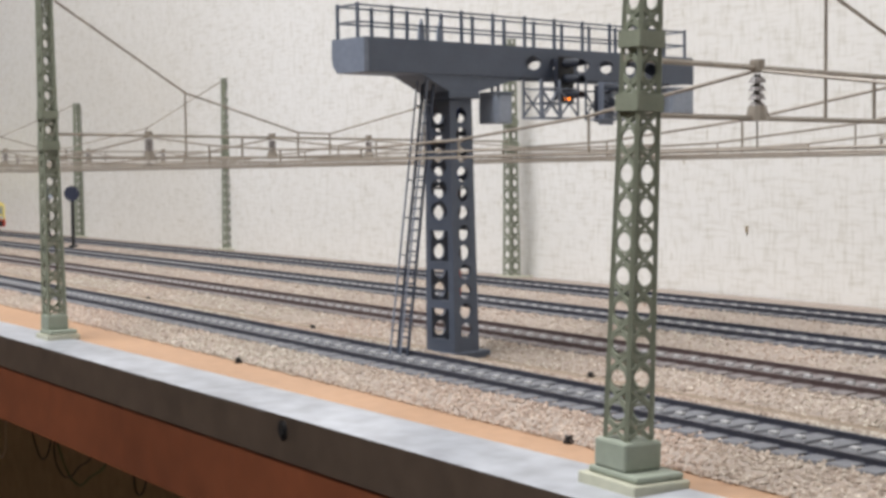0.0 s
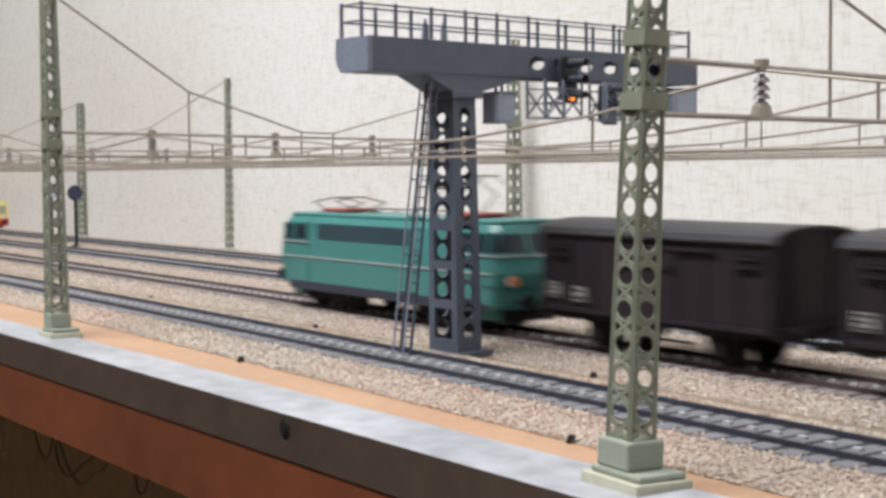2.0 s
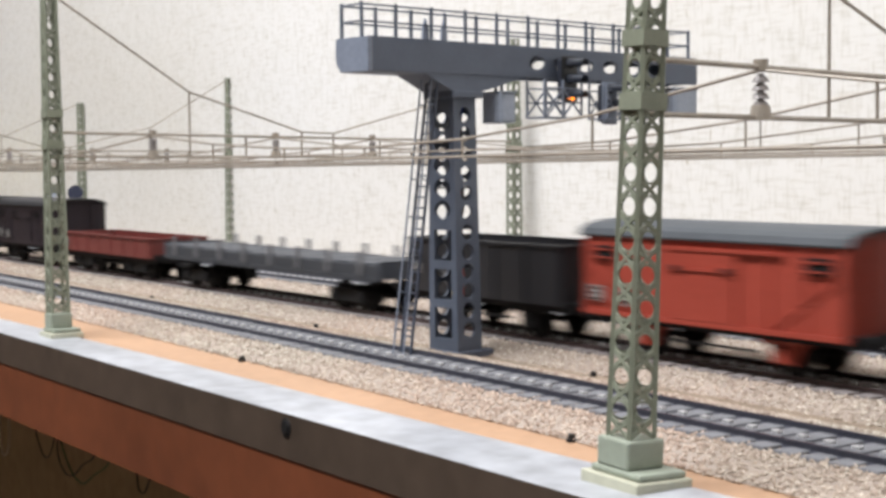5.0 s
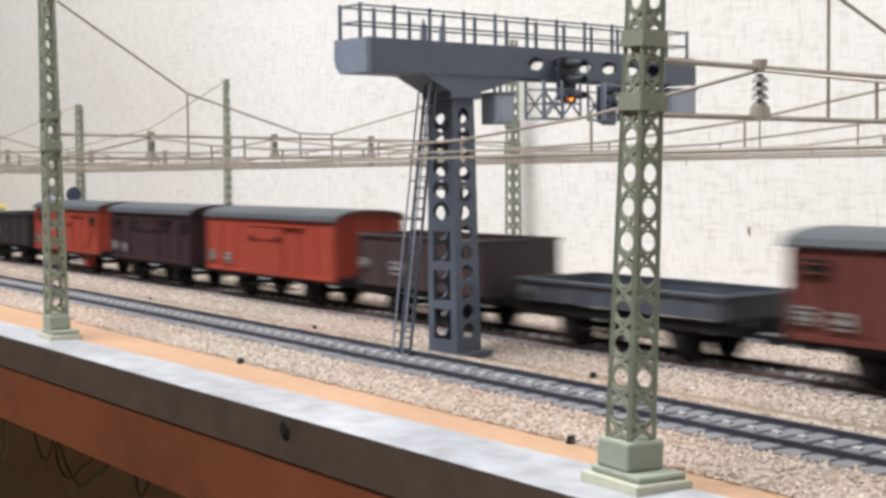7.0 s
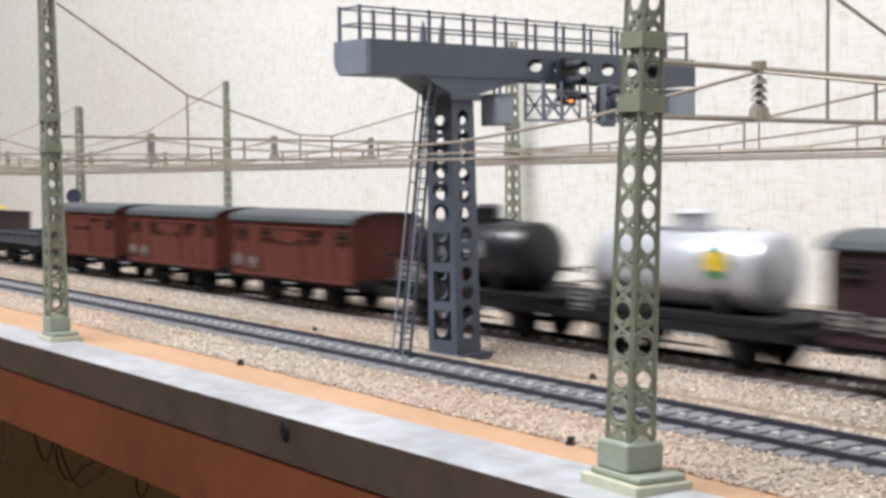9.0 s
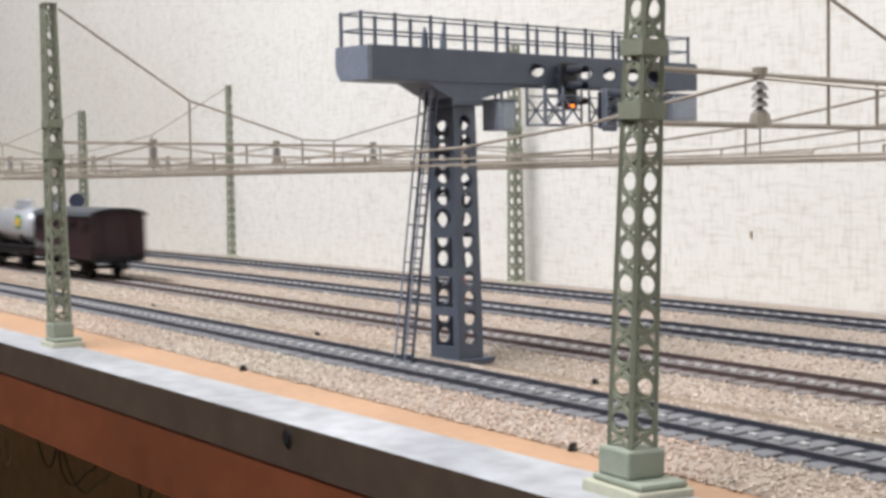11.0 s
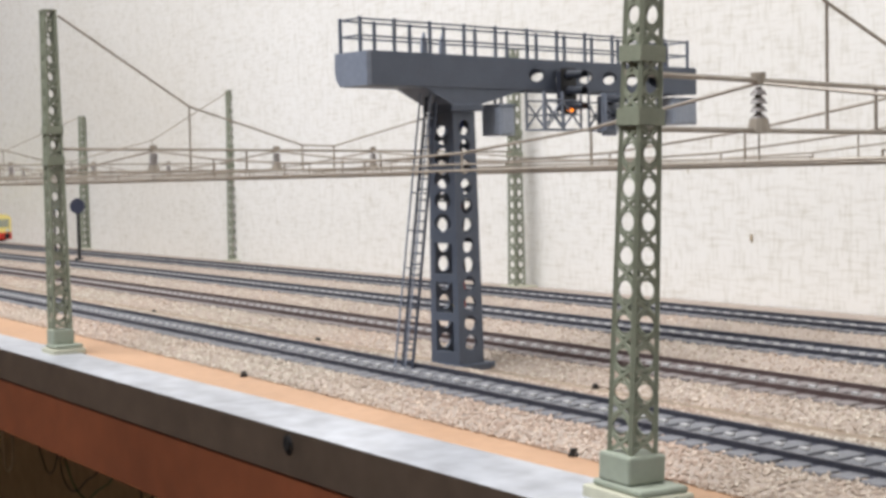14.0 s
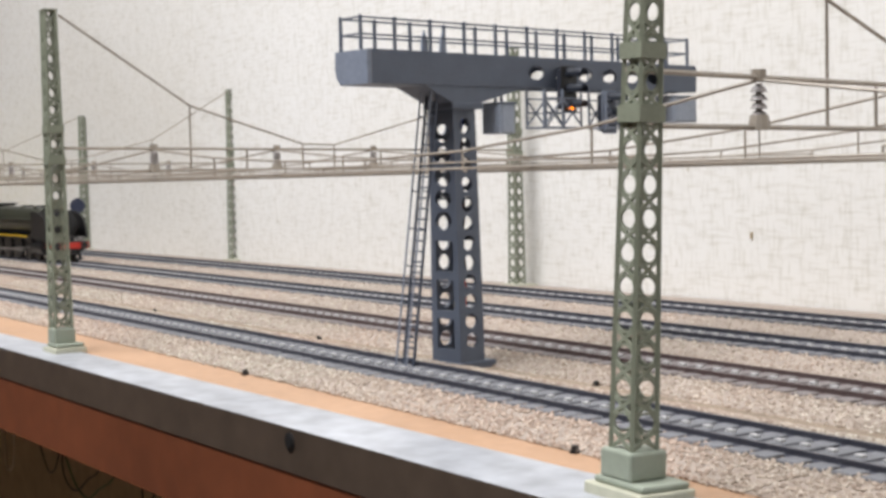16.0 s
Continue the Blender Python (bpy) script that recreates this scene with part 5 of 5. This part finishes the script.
def steam_loco():
    """Front end at x = 0, tender behind at negative x."""
    t = thing("steam_locomotive", "black-green steam locomotive with smoke deflectors and red buffer beam", "locomotive")
    zc, r = 0.0275, 0.0106
    part("smokebox", rod(bmesh.new(), (-0.012, 0, zc), (-0.042, 0, zc), r, 26), STEAM_BLACK, t)
    part("smokebox_door", rod(bmesh.new(), (-0.0105, 0, zc), (-0.012, 0, zc), r * 0.55, 22, r * 0.92), STEAM_BLACK, t)
    part("boiler", rod(bmesh.new(), (-0.042, 0, zc + 0.0004), (-0.135, 0, zc + 0.0010), r + 0.0006, 26, r + 0.0016), STEAM_GREEN, t)
    part("firebox", box(bmesh.new(), -0.165, -0.135, -0.0128, 0.0128, 0.0150, zc + r + 0.0012, 0.003), STEAM_GREEN, t)
    part("chimney", rod(bmesh.new(), (-0.030, 0, zc + r - 0.001), (-0.030, 0, 0.0455), 0.0040, 16, 0.0046), STEAM_BLACK, t)
    for x in (-0.062, -0.092):
        part("steam_dome", rod(bmesh.new(), (x, 0, zc + r - 0.002), (x, 0, zc + r + 0.0030), 0.0062, 18, 0.0045), STEAM_GREEN, t)
    for s in (-1, 1):
        bm = bmesh.new()
        prism(bm, [(-0.006, 0.0175), (-0.041, 0.0175), (-0.041, 0.0372), (-0.024, 0.0360), (-0.012, 0.0318), (-0.0075, 0.0250)], "y", s * 0.0146, s * 0.0154)
        part("smoke_deflector", bm, STEAM_BLACK, t)
        part("running_board", box(bmesh.new(), -0.165, -0.008, *sorted((s * 0.0095, s * 0.0158)), 0.0163, 0.0174), STEAM_BLACK, t)
        part("lining_stripe", box(bmesh.new(), -0.150, -0.050, *sorted((s * 0.0156, s * 0.0161)), 0.0176, 0.0184), YELLOW, t, "thin yellow lining stripe")
        part("cylinder", rod(bmesh.new(), (-0.018, s * 0.0128, 0.0095), (-0.040, s * 0.0128, 0.0095), 0.0042, 16), STEAM_BLACK, t)
        part("piston_rod", bar(bmesh.new(), (-0.040, s * 0.0132, 0.0095), (-0.075, s * 0.0132, 0.0090), 0.0009), STEEL, t)
        part("coupling_rod", bar(bmesh.new(), (-0.064, s * 0.0140, 0.0072), (-0.134, s * 0.0140, 0.0072), 0.0012, 0.0016), STEEL, t)
        part("connecting_rod", bar(bmesh.new(), (-0.070, s * 0.0148, 0.0090), (-0.098, s * 0.0148, 0.0074), 0.0010), STEEL, t)
        for x in (-0.064, -0.088, -0.112, -0.136):
            bm = rod(bmesh.new(), (x, s * 0.0072, 0.0092), (x, s * 0.0098, 0.0092), 0.0092, 24)
            part("driving_wheel", bm, STEAM_BLACK, t)
        part("boiler_pipe", rod(bmesh.new(), (-0.045, s * 0.0122, zc + 0.003), (-0.130, s * 0.0130, zc + 0.003), 0.0008, 8), STEAM_GREEN, t)
        lamp = part("front_lamp", rod(bmesh.new(), (-0.004, s * 0.0095, 0.0160), (-0.0075, s * 0.0095, 0.0160), 0.0020, 12), STEEL, t)
    part("buffer_beam", box(bmesh.new(), -0.0075, -0.0035, -0.0155, 0.0155, 0.0090, 0.0138, 0.0003), RED, t, "bright red buffer beam")
    part("front_deck", box(bmesh.new(), -0.016, -0.0035, -0.0140, 0.0140, 0.0138, 0.0146), STEAM_BLACK, t)
    for y in (-0.0105, 0.0105):
        bm = rod(bmesh.new(), (-0.0035, y, 0.0114), (-0.0006, y, 0.0114), 0.0012, 8)
        rod(bm, (-0.0006, y, 0.0114), (0.0, y, 0.0114), 0.0030, 14)
        part("buffer", bm, STEAM_BLACK, t)
    part("coupling", box(bmesh.new(), -0.004, 0.003, -0.002, 0.002, 0.0062, 0.0082), STEAM_BLACK, t)
    part("front_bogie", box(bmesh.new(), -0.050, -0.010, -0.0092, 0.0092, 0.0042, 0.0075, 0.0004), STEAM_BLACK, t)
    for x in (-0.018, -0.044):
        wheelset(t, x, 0.0052, STEAM_BLACK, "bogie_wheel")
    part("frame", box(bmesh.new(), -0.170, -0.0075, -0.0062, 0.0062, 0.0060, 0.0185), STEAM_BLACK, t)
    part("cab", box(bmesh.new(), -0.192, -0.165, -0.0152, 0.0152, 0.0120, 0.0410, 0.001), STEAM_GREEN, t)
    part("cab_roof", box(bmesh.new(), -0.196, -0.163, -0.0158, 0.0158, 0.0410, 0.0422, 0.0005), STEAM_BLACK, t)
    part("tender_body", box(bmesh.new(), -0.290, -0.200, -0.0150, 0.0150, 0.0120, 0.0365, 0.001), STEAM_GREEN, t)
    part("coal_load", box(bmesh.new(), -0.270, -0.205, -0.0110, 0.0110, 0.0365, 0.0392, 0.0012), SOOT, t)
    for x in (-0.222, -0.266):
        bogie(t, x, 0.020, STEAM_BLACK)
    return t


def railcar():
    L = 0.20
    t = thing("diesel_railcar", "cream and red diesel railcar standing on the rear track", "railcar", m=track_pose(TRACKS[3], -1.392 - L))
    bm = bmesh.new()
    prism(bm, [(-W2, 0.0105), (W2, 0.0105), (W2, 0.0255), (0.0120, 0.0282), (0.0, 0.0290), (-0.0120, 0.0282), (-W2, 0.0255)], "x", 0.0, L)
    part("upper_body", bm, CREAM, t, "cream yellow upper body")
    part("lower_body", box(bmesh.new(), -0.0005, L + 0.0008, -W2 - 0.0004, W2 + 0.0004, 0.0040, 0.0108, 0.0008), RED, t, "bright red lower body")
    for i in range(9):
        for s in (-1, 1):
            x = 0.012 + i * 0.0205
            part("side_window", box(bmesh.new(), x, x + 0.015, *sorted((s * (W2 - 0.0004), s * (W2 + 0.0003))), 0.0160, 0.0235, 0.0003), PALE_GLASS, t)
    for y in (-0.0075, 0.0075):
        part("windscreen", box(bmesh.new(), L - 0.0004, L + 0.0004, y - 0.0062, y + 0.0062, 0.0160, 0.0238, 0.0003), PALE_GLASS, t)
        part("headlight", rod(bmesh.new(), (L, y * 1.6, 0.0128), (L + 0.0014, y * 1.6, 0.0128), 0.0018, 12), ALUM, t)
        bm = rod(bmesh.new(), (L, y * 1.35, 0.0075), (L + 0.0040, y * 1.35, 0.0075), 0.0012, 8)
        rod(bm, (L + 0.0040, y * 1.35, 0.0075), (L + 0.0048, y * 1.35, 0.0075), 0.0026, 12)
        part("buffer", bm, BLACK, t)
    for x in (0.035, L - 0.030):
        wheelset(t, x, 0.0055)
        axle_guard(t, x)
    part("underframe", box(bmesh.new(), 0.004, L - 0.004, -0.012, 0.012, 0.0022, 0.0042), SOOT, t)
    return t


DECK = material("weathered_deck_board", (0.105, 0.110, 0.120), 0.7, vary=0.2, scale=80)
DECK2 = material("dark_deck_board", (0.065, 0.070, 0.080), 0.7, vary=0.2, scale=80)

railcar()
TRAIN = [
    (electric_loco(), -0.1185),
    (van("black-brown covered wagon with dark arched roof", 0.1000, VAN_DARK, ROOF_DARK), 0.0655),
    (van("long black-brown covered wagon with white plates", 0.1045, VAN_DARK, ROOF_DARK, vents=4), 0.1885),
    (open_wagon("oxide-red low-sided open bogie wagon, empty", 0.1260, OXIDE, 0.0208, 0.0112, 8, True, "low_sided_wagon"), 0.3106),
    (stake_wagon(0.2040), 0.4540),
    (open_wagon("charcoal high-sided open wagon, empty", 0.0910, GOND_BLACK, 0.0305, 0.0119), 0.6790),
    (van("orange-red covered wagon with grey roof", 0.1045, VAN_RED, ROOF_GREY, guard=VAN_RED, braced=True), 0.7800),
    (van("umber covered wagon with grey roof", 0.1035, VAN_BROWN, ROOF_GREY, vents=4), 0.9020),
    (van("large plain orange-red covered wagon with grey roof", 0.1215, VAN_RED, ROOF_GREY, vents=0), 1.0225),
    (open_wagon("purple-brown high-sided open wagon, empty", 0.0860, GOND_BROWN, 0.0310, 0.0124), 1.1605),
    (open_wagon("blue-grey low-sided open wagon, empty", 0.0950, FLAT_GREY, 0.0198, 0.0136, 7, False, "low_sided_wagon"), 1.2640),
    (van("rust-brown covered wagon with grey roof", 0.0960, VAN_RUST, ROOF_GREY), 1.3805),
    (van("rust-brown covered wagon with four vents", 0.1055, VAN_RUST, ROOF_GREY, vents=4), 1.4950),
    (van("longer rust-brown covered wagon with white plates", 0.1075, VAN_RUST, ROOF_GREY, vents=4), 1.6174),
    (tank_wagon("black tank wagon with pale lettering panel", 0.1040, 0.0150, 0.0820, TANK_BLACK, False), 1.7440),
    (tank_wagon("silver tank wagon with green and yellow emblem", 0.0990, 0.0124, 0.0840, TANK_SILVER, True), 1.8490),
    (van("dark umber covered wagon with grey roof", 0.0960, VAN_BROWN, ROOF_GREY, vents=4), 1.9610),
]
STEAM = steam_loco()

# how far the goods train has come, in metres, at each second
RUN = [(0, -0.0150), (0.5, 0.1105), (1, 0.2225), (1.5, 0.3255), (2, 0.4298), (2.5, 0.5388), (3, 0.6488), (4, 0.8808), (5, 1.1236), (6, 1.3768), (7, 1.6408), (8, 1.9165), (9, 2.2085), (10, 2.5085), (11, 2.8290), (12, 3.1696), (13, 3.50), (14, 3.83), (15, 4.15), (16, 4.46)]
STEAM_RUN = [(0, -2.55), (4, -2.27), (8, -1.93), (12, -1.55), (14, -1.300), (14.8, -1.2011), (15.2, -1.1480), (15.6, -1.0897), (16, -1.0234)]


def motions():
    for ob, o in TRAIN:
        walk(ob, [(t, track_pose(TRACKS[1], o - s)) for t, s in RUN])
    walk(STEAM, [(t, track_pose(TRACKS[2], x)) for t, x in STEAM_RUN])


motions()
